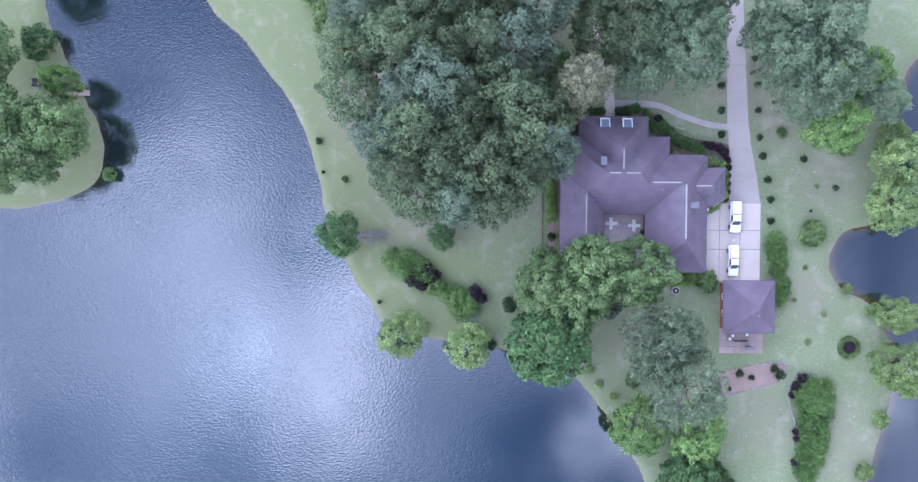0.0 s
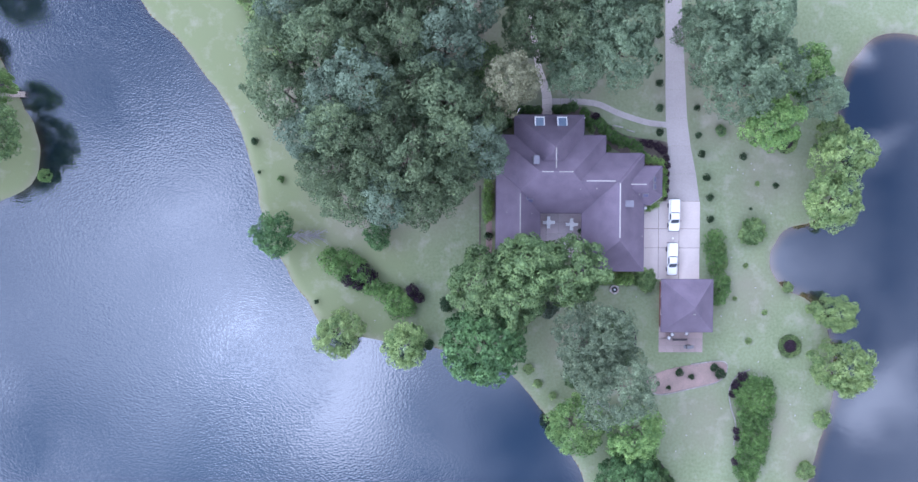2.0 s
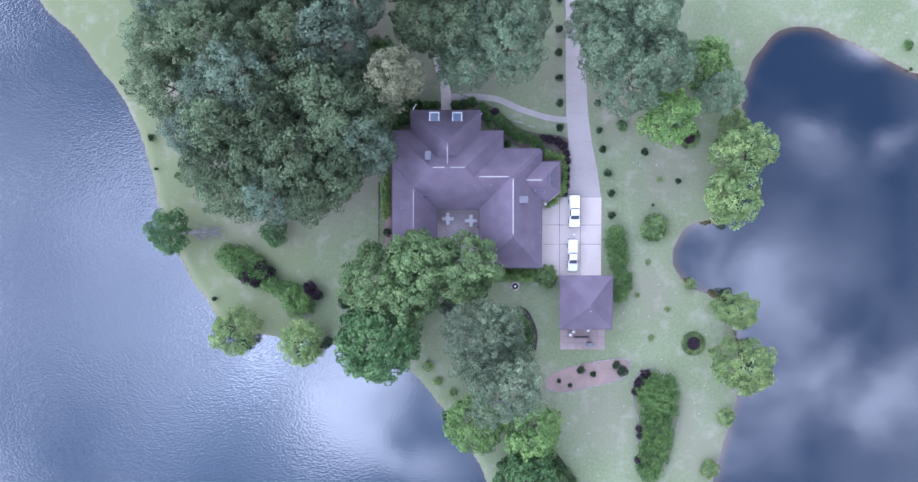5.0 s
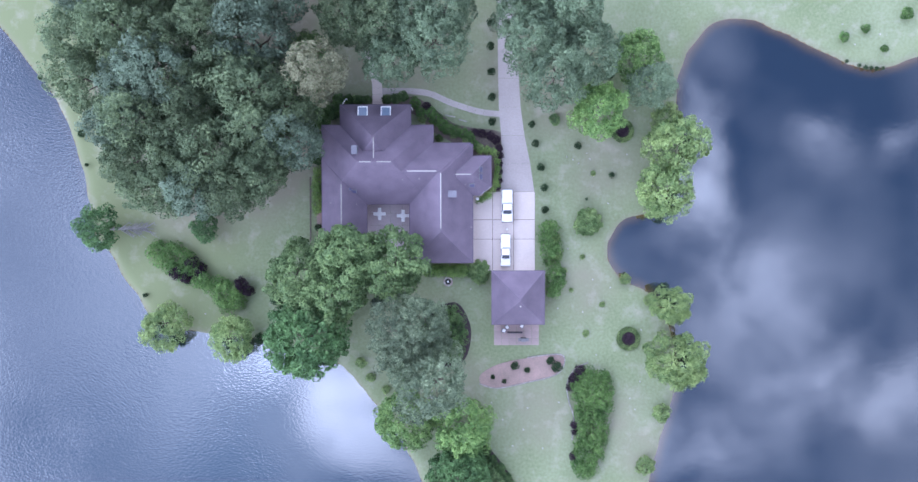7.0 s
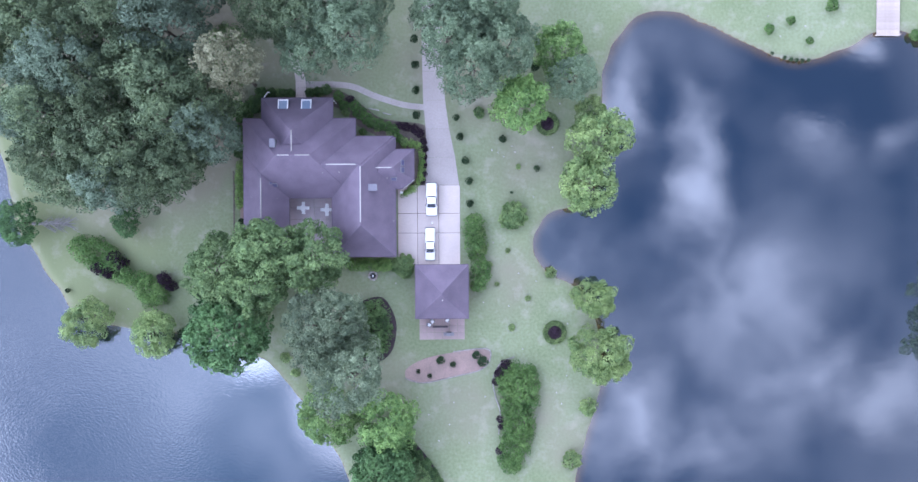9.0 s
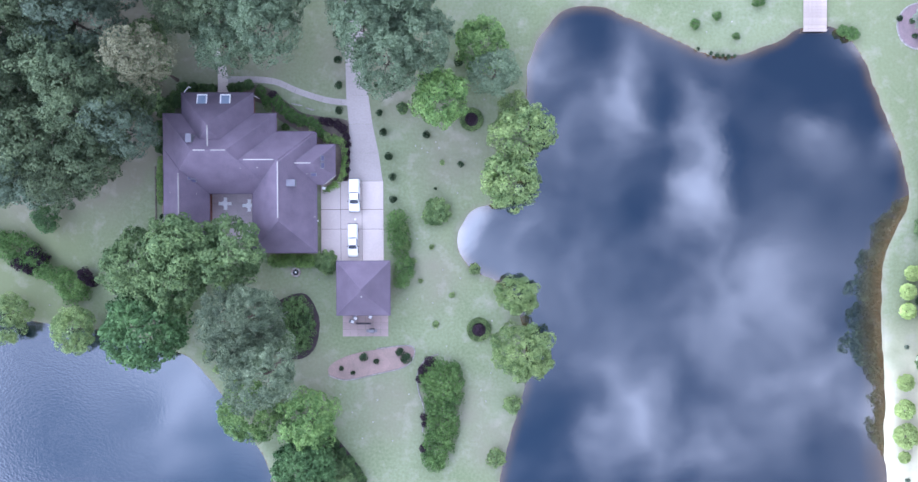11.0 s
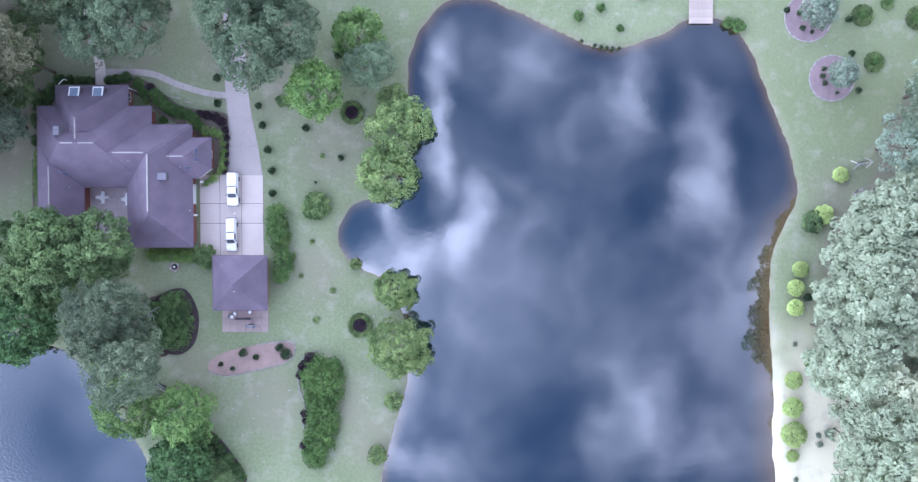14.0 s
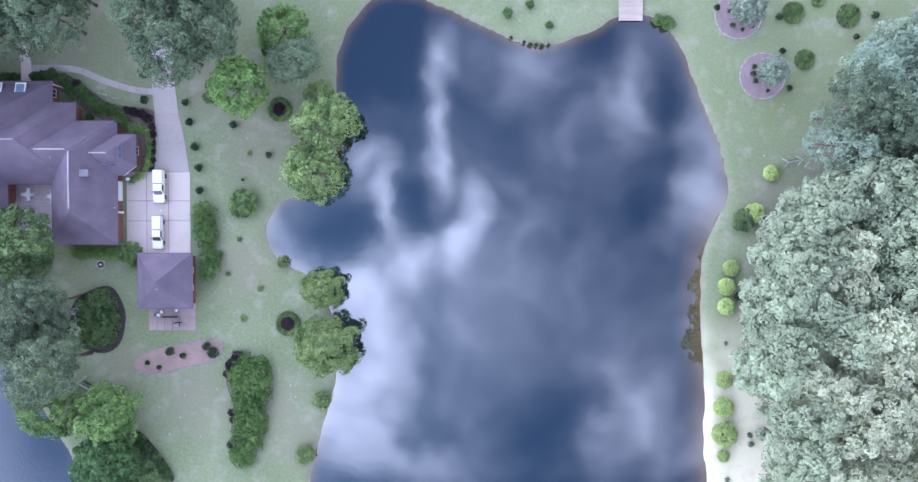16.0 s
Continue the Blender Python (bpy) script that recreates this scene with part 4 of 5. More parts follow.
def garage():
    root = thing("detached_garage", "square brick outbuilding with a hipped dark shingle roof", "outbuilding")
    outline = rect(42.15, 50.3, -14.65, -6.35)
    part("roof", hip_roof(outline, 0.95), M_ROOF, root)
    part("wall", prism(inset(outline, 0.5), -0.2, EAVE - 0.1), M_BRICK, root)
    g = bmesh.new()
    e, i = inset(outline, -0.1), inset(outline, 0.02)
    for k in range(4):
        prism([e[k], e[(k + 1) % 4], i[(k + 1) % 4], i[k]], EAVE - 0.16, EAVE - 0.05, g)
    part("gutter", g, M_ROOF, root)
    part("vent_pipe", drum(bmesh.new(), 46.3, -11.5, 5.2, 6.6, 0.1, 0.1, 10), M_STONE, root, "pale vent pipe")
    for x, s in ((42.63, -1), (49.82, 1)):
        for y in (-9.0, -11.7):
            window(root, x, y, 1.0, 1.0, 1.3, "x", s)
            for dy in (-0.68, 0.68):
                part("shutter", boxed(x - 0.06, x + 0.06, y + dy - 0.14, y + dy + 0.14, 0.95, 2.35), M_DARK, root, "black shutter")
    part("garage_door", boxed(44.4, 48.0, -6.83, -6.77, 0, 2.4), M_WHITE, root)
    part("wall_lamp", boxed(46.1, 46.3, -6.78, -6.55, 2.5, 2.75, bevel=0.03), M_DARK, root)


house()
garage()

# ---- vehicles ----


def pickup(x, y):
    """A white pickup with a shell over its bed; its nose points south."""
    root = thing("pickup_truck", "white pickup truck with a camper shell on the concrete pad", "pickup truck", (x, y, 0.04), 0, "trucks on the drive")
    w = 0.92
    bm = bmesh.new()
    # side profile along y: nose at -2.55, tail at 2.55
    prof = [(-2.55, 0.45), (-2.58, 0.75), (-2.45, 0.98), (-1.25, 1.08), (2.52, 1.08), (2.56, 0.5), (2.4, 0.42), (-2.4, 0.40)]
    a = [bm.verts.new((-w, p, z)) for p, z in prof]
    b = [bm.verts.new((w, p, z)) for p, z in prof]
    bm.faces.new(a), bm.faces.new(b[::-1])
    for k in range(len(prof)):
        bm.faces.new((a[k], b[k], b[(k + 1) % len(prof)], a[(k + 1) % len(prof)]))
    bmesh.ops.bevel(bm, geom=bm.edges[:], offset=0.12, segments=3, affect="EDGES")
    part("body", bm, M_CAR, root, smooth=False)
    cab = bmesh.new()
    lo = [(-0.86, -1.32), (0.86, -1.32), (0.86, 0.42), (-0.86, 0.42)]
    hi = [(-0.72, -0.62), (0.72, -0.62), (0.72, 0.30), (-0.72, 0.30)]
    v0 = [cab.verts.new((*p, 1.05)) for p in lo]
    v1 = [cab.verts.new((*p, 1.66)) for p in hi]
    cab.faces.new(v1), cab.faces.new(v0[::-1])
    for k in range(4):
        cab.faces.new((v0[k], v0[(k + 1) % 4], v1[(k + 1) % 4], v1[k]))
    bmesh.ops.bevel(cab, geom=cab.edges[:], offset=0.06, segments=2, affect="EDGES")
    c = part("cab", cab, M_CAR, root)

    def pane(name, pts):
        p = bmesh.new()
        f = p.faces.new([p.verts.new(q) for q in pts])
        p.normal_update()
        r = bmesh.ops.extrude_face_region(p, geom=[f])
        bmesh.ops.translate(p, vec=f.normal * 0.02, verts=[g for g in r["geom"] if isinstance(g, bmesh.types.BMVert)])
        part(name, p, M_SKYGREY, c)

    pane("windscreen", [(-0.74, -1.27, 1.13), (0.74, -1.27, 1.13), (0.64, -0.74, 1.6), (-0.64, -0.74, 1.6)])
    pane("rear_window", [(0.68, 0.435, 1.2), (-0.68, 0.435, 1.2), (-0.6, 0.345, 1.56), (0.6, 0.345, 1.56)])
    for s in (-1, 1):
        q = [(s * 0.885, -0.95, 1.13), (s * 0.885, 0.25, 1.13), (s * 0.77, 0.18, 1.55), (s * 0.77, -0.62, 1.55)]
        pane("side_window", q if s > 0 else q[::-1])
        part("mirror", boxed(s * 0.92 - 0.02, s * 0.92 + s * 0.2 + 0.02, -1.0, -0.88, 1.1, 1.28, bevel=0.02) if s > 0 else boxed(-1.14, -0.9, -1.0, -0.88, 1.1, 1.28, bevel=0.02), M_DARK, root)
        part("headlight", boxed(s * 0.72 - 0.16, s * 0.72 + 0.16, -2.6, -2.5, 0.7, 0.86, bevel=0.02), M_GREY, root)
        part("tail_light", boxed(s * 0.82 - 0.07, s * 0.82 + 0.07, 2.5, 2.585, 0.65, 0.95, bevel=0.01), M_BRICK, root)
    part("camper_shell", boxed(-0.8, 0.8, 0.47, 2.46, 1.06, 1.62, bevel=0.1), M_CAR, root)
    part("bumper", boxed(-0.9, 0.9, -2.68, -2.52, 0.42, 0.58, bevel=0.03), M_GREY, root)
    part("bumper", boxed(-0.9, 0.9, 2.52, 2.68, 0.42, 0.58, bevel=0.03), M_GREY, root)
    part("wiper", boxed(-0.5, 0.5, -1.33, -1.29, 1.1, 1.13), M_DARK, root)
    for px in (-0.86, 0.86):
        for py in (-1.65, 1.55):
            wh = bmesh.new()
            bmesh.ops.create_cone(wh, cap_ends=True, segments=20, radius1=0.37, radius2=0.37, depth=0.24, matrix=pose(px, py, 0.37, 0, 90, 0))
            bmesh.ops.bevel(wh, geom=[e for e in wh.edges if len(e.link_faces) == 2 and max(len(f.verts) for f in e.link_faces) > 4], offset=0.04, segments=2, affect="EDGES")
            t = part("wheel", wh, M_RUBBER, root)
            rim = bmesh.new()
            bmesh.ops.create_cone(rim, cap_ends=True, segments=16, radius1=0.22, radius2=0.2, depth=0.03, matrix=pose(px + (0.125 if px > 0 else -0.125), py, 0.37, 0, 90, 0))
            part("rim", rim, M_GREY, t)
    root.scale = (0.91, 1, 1)
    return root


truck = pickup(44.65, 3.85)
copy_thing(truck, pose(44.4, -3.2, 0.04) @ Matrix.Diagonal((0.91, 1, 1, 1)))

# ---- trees ----
K_FOREST = [tree_kind("forest_tree", "tall dark green hardwood in a dense wood", 11 + k, 4.8, 5.0, 23.0 + k, F_FOREST, r=0.32, puffs=150, each=48, puff=0.2, leaf=0.225, ragged=0.5, loose=0.28, under=1.7) for k in range(3)]
K_BLUE = tree_kind("forest_tree", "tall bluish green hardwood in a dense wood", 17, 4.8, 5.0, 23.0, F_BLUE, r=0.32, puffs=150, each=48, puff=0.2, leaf=0.225, ragged=0.5, loose=0.28, under=1.7)
K_OAK = [tree_kind("oak_tree", "broad mid-green shade tree beside the house", 21 + k, 5.0, 3.4, 13.8, F_OAK, r=0.34, puffs=135, each=68, puff=0.2, leaf=0.23, ragged=0.55) for k in range(2)]
K_DEEP = tree_kind("magnolia_tree", "round deep green tree at the water's edge", 31, 6.0, 0.8, 11.3, F_DEEP, r=0.3, puffs=360, each=32, puff=0.125, leaf=0.26, narrow=0.6, ragged=0.3)
K_PINE = [tree_kind("pine_tree", "tall grey-green pine with feathery limbs", 41 + k, 4.6, 8.5, 18.6, F_PINE, r=0.28, puffs=150, each=54, puff=0.185, leaf=0.23, narrow=0.38, flat=0.7, ragged=0.8) for k in range(2)]
K_HAZY = [tree_kind("pine_tree", "tall soft grey-green pine beside the drive", 45 + k, 4.6, 8.5, 18.6, F_HAZY, r=0.28, puffs=150, each=50, puff=0.2, leaf=0.235, narrow=0.45, flat=0.8, ragged=0.6, loose=0.28) for k in range(2)]
K_GREEN = [tree_kind("garden_tree", "rounded bright green garden tree on the lawn", 51 + k, 4.0, 0.9, 7.4, F_GREEN, r=0.18, puffs=115, each=65, puff=0.2, leaf=0.19, ragged=0.55) for k in range(2)]
K_LIME = [tree_kind("shore_tree", "yellowish green small tree on the bank", 61 + k, 4.0, 0.8, 6.6, F_LIME, r=0.16, puffs=115, each=62, puff=0.2, leaf=0.18, ragged=0.5) for k in range(2)]
K_STAR = tree_kind("bald_cypress", "pale green feathery tree leaning over the water", 71, 4.0, 0.5, 8.6, F_LIME, r=0.16, puffs=120, each=81, puff=0.22, leaf=0.25, narrow=0.35, ragged=0.9)
# leaf colour carries the sunlight that falls on this wood
K_SUNLIT = [tree_kind("pale_forest_tree", "tall grey-green wood tree with sunlight painted into its leaves", 81 + k, 4.4, 3.5, 19.5 + k, F_SUNLIT, r=0.28, puffs=140, each=47, puff=0.22, leaf=0.215, narrow=0.75, ragged=0.5, loose=0.13, lift=0.9) for k in range(3)]
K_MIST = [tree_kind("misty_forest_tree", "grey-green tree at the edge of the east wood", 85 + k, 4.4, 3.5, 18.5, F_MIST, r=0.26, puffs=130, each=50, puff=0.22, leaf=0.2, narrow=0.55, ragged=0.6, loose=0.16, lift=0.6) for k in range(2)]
K_EDGE = [tree_kind("edge_tree", "grey-green tree at the edge of the east wood, lightened as if sunlit", 88 + k, 4.2, 2.5, 19.0, F_EDGE, r=0.22, puffs=150, each=46, puff=0.22, leaf=0.21, narrow=0.75, ragged=0.5, loose=0.13, under=1.8, lift=0.7) for k in range(2)]
K_SILVER = tree_kind("olive_tree", "silvery grey-green small tree in a mulched ring", 91, 2.5, 0.8, 4.8, F_SILVER, r=0.1, puffs=70, each=36, puff=0.26, leaf=0.18)
K_BEIGE = tree_kind("flowering_tree", "beige-green tree among darker crowns", 95, 4.0, 7.5, 21.8, F_BEIGE, r=0.24, puffs=110, each=59, puff=0.24, leaf=0.19, ragged=0.6, loose=0.25)
K_CEDAR = tree_kind("cedar_tree", "dark bluish green conifer at the shore", 97, 3.0, 0.4, 6.5, F_DEEP, r=0.15, puffs=90, each=40, puff=0.22, leaf=0.24, narrow=0.35, ragged=0.5)


def wood(kinds, outline, spacing, seed, group, rmin, rmax, clear=()):
    """Trees scattered over an outline, no two closer than spacing."""
    rng = np.random.default_rng(seed)
    lo, hi = outline.min(0), outline.max(0)
    done = []
    for _ in range(6000):
        p = rng.uniform(lo, hi)
        if not inside(outline, p[None])[0] or any(np.hypot(*(p - q)) < spacing for q in done) or any(np.hypot(p[0] - cx, p[1] - cy) < cr for cx, cy, cr in clear):
            continue
        done.append(p)
    random.seed(seed)
    for k, p in enumerate(done):
        if not -43 < p[1] < 43 or p[0] > 161:
            continue
        plant(kinds[k % len(kinds)], p[0], p[1], rng.uniform(rmin, rmax), rng.uniform(0.82, 1.12), group=group)


INNER_WOOD = np.array([(-12, 33), (-12, 24), (-9.5, 18), (-7, 12), (-3.5, 8.5), (2, 7.5), (5.5, 11.5), (9, 16), (9.5, 21), (10.5, 27), (13, 40), (13, 47), (-14, 47)], float)
wood(K_FOREST + [K_BLUE], INNER_WOOD, 4.7, 5, "trees of the west wood", 3.6, 5.0, [(17.1, 21.9, 5.6)])
for k, (x, y, R) in enumerate(((-15.0, 33.0, 4.2), (-16.2, 27.4, 4.4), (-16.0, 21.6, 4.3), (-11.6, 15.3, 4.0), (-9.2, 9.8, 4.1), (-6.4, 6.6, 4.0), (-0.8, 6.3, 4.1), (4.2, 6.0, 4.0), (6.9, 8.4, 4.1), (12.6, 13.4, 4.2), (9.4, 11.2, 3.9), (12.3, 17.6, 4.0))):
    plant((K_BLUE, K_FOREST[0], K_FOREST[1])[k % 3], x, y, R, 0.88, group="trees of the west wood")
NORTH_PART = np.array([(144.5, 5.5), (142.0, 1.0), (140.0, -4.0), (139.0, -10.0), (138.6, -18.0), (164, -18.0), (164, 5.5)], float)
SOUTH_PART = np.array([(138.6, -18.0), (138.6, -26.0), (141.0, -30.0), (142.0, -36.0), (142.0, -48.0), (164, -48), (164, -18.0)], float)
# the south part takes only the lightest leaves, painted as sunlit
wood([K_EDGE[0], K_SUNLIT[0], K_EDGE[1]], NORTH_PART, 4.3, 7, "trees of the east wood", 3.6, 4.8)
wood(K_SUNLIT, SOUTH_PART, 4.3, 9, "trees of the east wood", 3.6, 4.8)
wood(K_MIST + K_PINE[:1], np.array([(153, 23), (148.5, 18.5), (146, 15), (144.8, 11.5), (144.5, 7.5), (162, 6.5), (162, 26)], float), 4.1, 8, "trees of the north-east wood", 3.4, 4.6)
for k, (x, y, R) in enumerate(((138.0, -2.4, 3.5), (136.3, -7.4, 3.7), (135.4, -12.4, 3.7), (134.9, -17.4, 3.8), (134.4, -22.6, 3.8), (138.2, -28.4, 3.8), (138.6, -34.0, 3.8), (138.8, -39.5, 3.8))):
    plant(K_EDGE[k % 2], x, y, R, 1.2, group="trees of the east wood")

random.seed(12)
for k, (x, y, R, h) in enumerate(((21.0, -2.8, 4.8, 1.0), (27.6, -5.0, 4.7, 0.95), (12.3, -5.9, 4.7, 0.86), (17.9, -9.0, 4.7, 0.84), (19.0, -4.6, 3.6, 0.9))):
    plant(K_OAK[k % 2], x, y, R, h, group="trees round the house")
plant(K_DEEP, 14.0, -16.1, 6.0)
for k, (x, y, R, h) in enumerate(((28.6, -14.8, 4.4, 0.93), (32.1, -13.0, 3.9, 0.95), (30.4, -18.2, 3.9, 0.85), (33.6, -21.9, 4.9, 0.92))):
    plant(K_PINE[k % 2], x, y, R, h, group="pines behind the house")
for k, (x, y, R, h) in enumerate(((51.0, 22.5, 4.5, 0.97), (55.8, 25.0, 4.2, 0.95), (47.3, 27.2, 4.2, 0.95), (50.8, 29.4, 4.0, 0.95), (53.4, 32.2, 4.6, 1.0), (47.4, 36.0, 4.6, 1.0), (45.2, 31.6, 3.2, 0.9))):
    plant(K_HAZY[k % 2], x, y, R, h, group="pines along the drive")
for k, (x, y, R, h) in enumerate(((33.2, 27.3, 4.4, 0.9), (26.9, 25.3, 3.6, 0.82), (25.6, 29.8, 4.2, 0.7), (35.0, 31.6, 4.0, 0.92), (30.2, 31.2, 3.8, 0.9), (20.4, 31.4, 3.9, 0.72), (30.5, 37.0, 4.6, 1.0), (25.0, 37.0, 4.4, 0.76), (37.0, 37.0, 3.6, 0.9), (18.5, 38.5, 4.2, 0.76))):
    plant((K_HAZY[0], K_HAZY[1], K_FOREST[0])[(k * 1) % 3] if k not in (5, 7, 9) else K_FOREST[1], x, y, R, h, group="trees north of the house")
plant(K_BEIGE, 17.1, 21.9, 3.9)
for k, (x, y, R) in enumerate(((14.6, 23.0, 2.7), (13.2, 18.8, 2.6), (14.2, 27.0, 2.9))):
    plant(K_OAK[k % 2], x, y, R, 0.6, group="young trees at the edge of the west wood", label="young green tree under the tall wood")
for k, (x, y, R, h) in enumerate(((28.1, -29.3, 4.4, 0.85), (38.5, -30.8, 4.7, 0.95), (64.2, 27.0, 3.8, 0.95), (57.5, 18.5, 4.3, 1.45), (-59.4, 23.2, 2.3, 2.0), (-54.9, 9.6, 1.1, 0.6))):
    plant(K_GREEN[k % 2], x, y, R, h)
plant(K_OAK[0], -70.5, 17.0, 5.5, 0.75)
plant(K_OAK[1], -71.0, 27.0, 4.6, 0.9)
plant(K_OAK[0], -60.2, 15.2, 4.6, 1.0)
plant(K_OAK[1], -65.0, 13.2, 6.4, 0.95)
plant(K_OAK[0], -62.8, 39.6, 3.6, 1.0)
plant(K_CEDAR, -65.0, 29.6, 2.5, 0.8)
plant(K_HAZY[0], 66.4, 22.2, 3.4, 0.5, label="small grey-green tree beside a round bed")
plant(K_DEEP, 37.0, -38.4, 4.6, 0.7)
for k, (x, y, R, h) in enumerate(((-9.0, -14.6, 3.7, 0.75), (1.7, -16.6, 3.6, 0.75), (70.6, 13.8, 4.5, 1.0), (68.5, 5.9, 4.4, 1.0), (69.9, 16.8, 2.6, 0.8))):
    plant(K_LIME[k % 2], x, y, R, h)
plant(K_STAR, 69.9, -12.6, 2.8, 0.8)
plant(K_STAR, 70.6, -21.5, 4.1, 0.9)
plant(K_CEDAR, -18.7, 0.4, 3.1)
plant(K_CEDAR, -2.7, 0.3, 2.0, 0.7)
plant(K_SILVER, 138.2, 21.3, 2.3)
plant(K_SILVER, 134.3, 31.0, 2.9)

# ---- shrubs, hedges and beds ----
S_DARK = shrub_kind("shrub", "small dark green rounded shrub on the lawn", 101, F_DARK, 1.3)
S_GREEN = shrub_kind("shrub", "bright green garden shrub", 103, F_HEDGE, 1.2)
S_OLIVE = shrub_kind("shrub", "yellowish green leafy garden shrub", 109, F_LIME, 1.1)
S_BUSH = shrub_kind("shrub", "rounded olive green bush with upright shoots", 111, F_BUSH, 1.25, puffs=90, each=40, puff=0.2, leaf=0.1, ragged=0.4)
S_LIME = shrub_kind("shrub", "yellow-green bush on the bank", 104, F_LIME, 1.3)
S_PURPLE = shrub_kind("shrub", "dark purple-leaved garden shrub", 105, F_PURPLE, 1.2)
S_DOME = shrub_kind("clipped_shrub", "clipped light green dome shrub on the bank", 106, F_DOME, 1.15, puffs=150, each=20, puff=0.13, leaf=0.11, ragged=0.03, fill=0.985, loose=0.15, lift=0.5)
S_DEEP = shrub_kind("shrub", "large deep green rounded bush", 107, F_OAK, 1.25, puffs=60, each=40, puff=0.22, leaf=0.10)
S_DENSE = shrub_kind("shrub", "dark green leafy shrub on dark mulch", 110, F_DENSE, 1.2, puffs=40, each=36)
S_GREY = shrub_kind("shrub", "small greyish shrub on the sunlit-coloured bank", 108, F_SILVER, 0.9)


def rows_of(kind, places, group="", tall=1.0, label=""):
    for x, y, R in places:
        plant(kind, x, y, R, tall, z=0.0, group=group, label=label)


rows_of(S_DARK, [(42.1, 32.7, .65), (42.1, 29.0, .65), (42.2, 25.0, .65), (42.3, 21.0, .65), (42.3, 17.1, .65), (48.3, 21.1, .55), (48.6, 16.7, .55), (49.2, 13.7, .62), (50.0, 9.9, .65), (50.6, 6.7, .62), (50.7, 3.2, .62), (48.2, 25.2, .6), (47.6, 29.5, .6), (42.2, 37.5, .6)], "shrubs along the drive")
rows_of(S_DARK, [(55.9, 13.3, .62), (61.3, 8.7, .5), (-22.3, 15.3, .6), (-21.6, 10.4, .3), (-12.6, -10.2, .4), (61.0, 24.6, .7), (8.2, -10.5, 1.3), (5.4, -17.1, .9), (57.3, 4.9, .25)])
rows_of(S_BUSH, [(57.6, 1.1, 2.1), (40.3, -6.5, 1.8)], label="rounded olive green bush with upright shoots")
rows_of(S_DEEP, [(52.2, 17.4, .9), (28.3, -22.8, 1.2)])
rows_of(S_OLIVE, [(57.3, -16.5, .6), (53.8, -6.4, .5), (56.7, -4.3, .45), (59.8, -11.9, .5), (21.4, -21.0, .9), (23.0, -23.5, .8), (25.4, -25.4, .7), (58.4, 9.0, .45), (54.9, -9.6, .4)], tall=0.5, label="low pale green plant on the lawn")
rows_of(S_GREEN, [(-18.2, 9.3, .55)])
rows_of(S_GREY, [(24.4, -11.5, 1.3), (25.5, -10.9, 0.9)], tall=2.8, label="wispy pale bluish shrub under the pines")
rows_of(S_LIME, [(-20.8, 35.4, 2.4), (-18.9, 31.8, 2.0), (-18.0, 28.9, 1.4), (-22.6, 38.2, 2.4), (-22.0, 33.2, 1.3)], "bushes at the wood's edge", 1.1, "large lime green bush at the edge of the wood")
rows_of(S_LIME, [(69.3, -29.3, 1.5), (66.8, -37.6, 1.6), (63.4, -7.8, .95), (67.2, -11.3, .8), (66.4, -46.5, 1.5)])
rows_of(S_DOME, [(138.9, 6.0, 1.2), (136.3, -0.2, 1.5), (132.8, -8.7, 1.25), (132.1, -11.6, 1.3), (132.1, -14.7, 1.3), (131.9, -26.1, 1.35), (131.8, -30.4, 1.55), (132.0, -34.6, 1.95), (131.9, -38.1, .95)], "clipped shrubs on the east bank", 1.05)
rows_of(S_DEEP, [(134.7, -1.2, 1.75), (134.6, -22.8, 1.3)], label="rounded green shrub beside the east wood")
rows_of(S_GREY, [(136.3, -36.3, .5), (136.1, -34.9, .45), (137.7, -34.6, .8), (132.2, -20.5, .35), (132.6, -41.9, .4)])
rows_of(S_DARK, [(139.9, 30.0, .55), (154.8, 30.3, .6), (151.9, 27.0, .45), (141.6, 19.1, .5), (140.5, 24.8, .5), (130.3, 31.4, .5), (134.0, -13.1, .7)])
rows_of(S_DARK, [(100.6, 26.0, .35), (101.6, 25.7, .4), (102.5, 25.6, .35), (103.4, 25.5, .4), (104.4, 25.6, .3), (98.6, 26.7, .3)], "reeds at the north bank", 0.8, "dark low reeds at the water's edge")
rows_of(S_GREEN, [(122.7, 28.9, 1.1), (121.3, 29.4, .9), (98, 30.5, .8), (101.5, 31.8, .7), (108.0, 34.2, 1.0), (104.5, 28.6, .6)], label="loose green shrub on the lake bank")


def ringed(x, y, r, label, core=F_PURPLE, hollow=0.52):
    """A round bed: a low dark green collar round dark earth."""
    root = thing("ring_bed", label, "flower bed", (x, y, 0), group="round beds on the lawn")
    rng = np.random.default_rng(int(x * 10))
    a, q = rng.uniform(0, math.tau, 1500), rng.uniform(hollow, 1.0, 1500) ** 0.8 * r
    at = np.column_stack((np.cos(a) * q, np.sin(a) * q, rng.uniform(0.1, 0.42, 1500) * np.clip((r - q) * 4 + 0.4, 0, 1)))
    v, f = leaves(rng, at, np.tile((0, 0, 1.0), (1500, 1)), 0.13, 0.4)
    part("foliage", raw("foliage", v, f.tolist(), F_BUSH), None, root)
    part("soil", drum(bmesh.new(), 0, 0, -0.1, 0.06, r * 0.98, r * 0.95, 32), M_DARKMULCH, root)
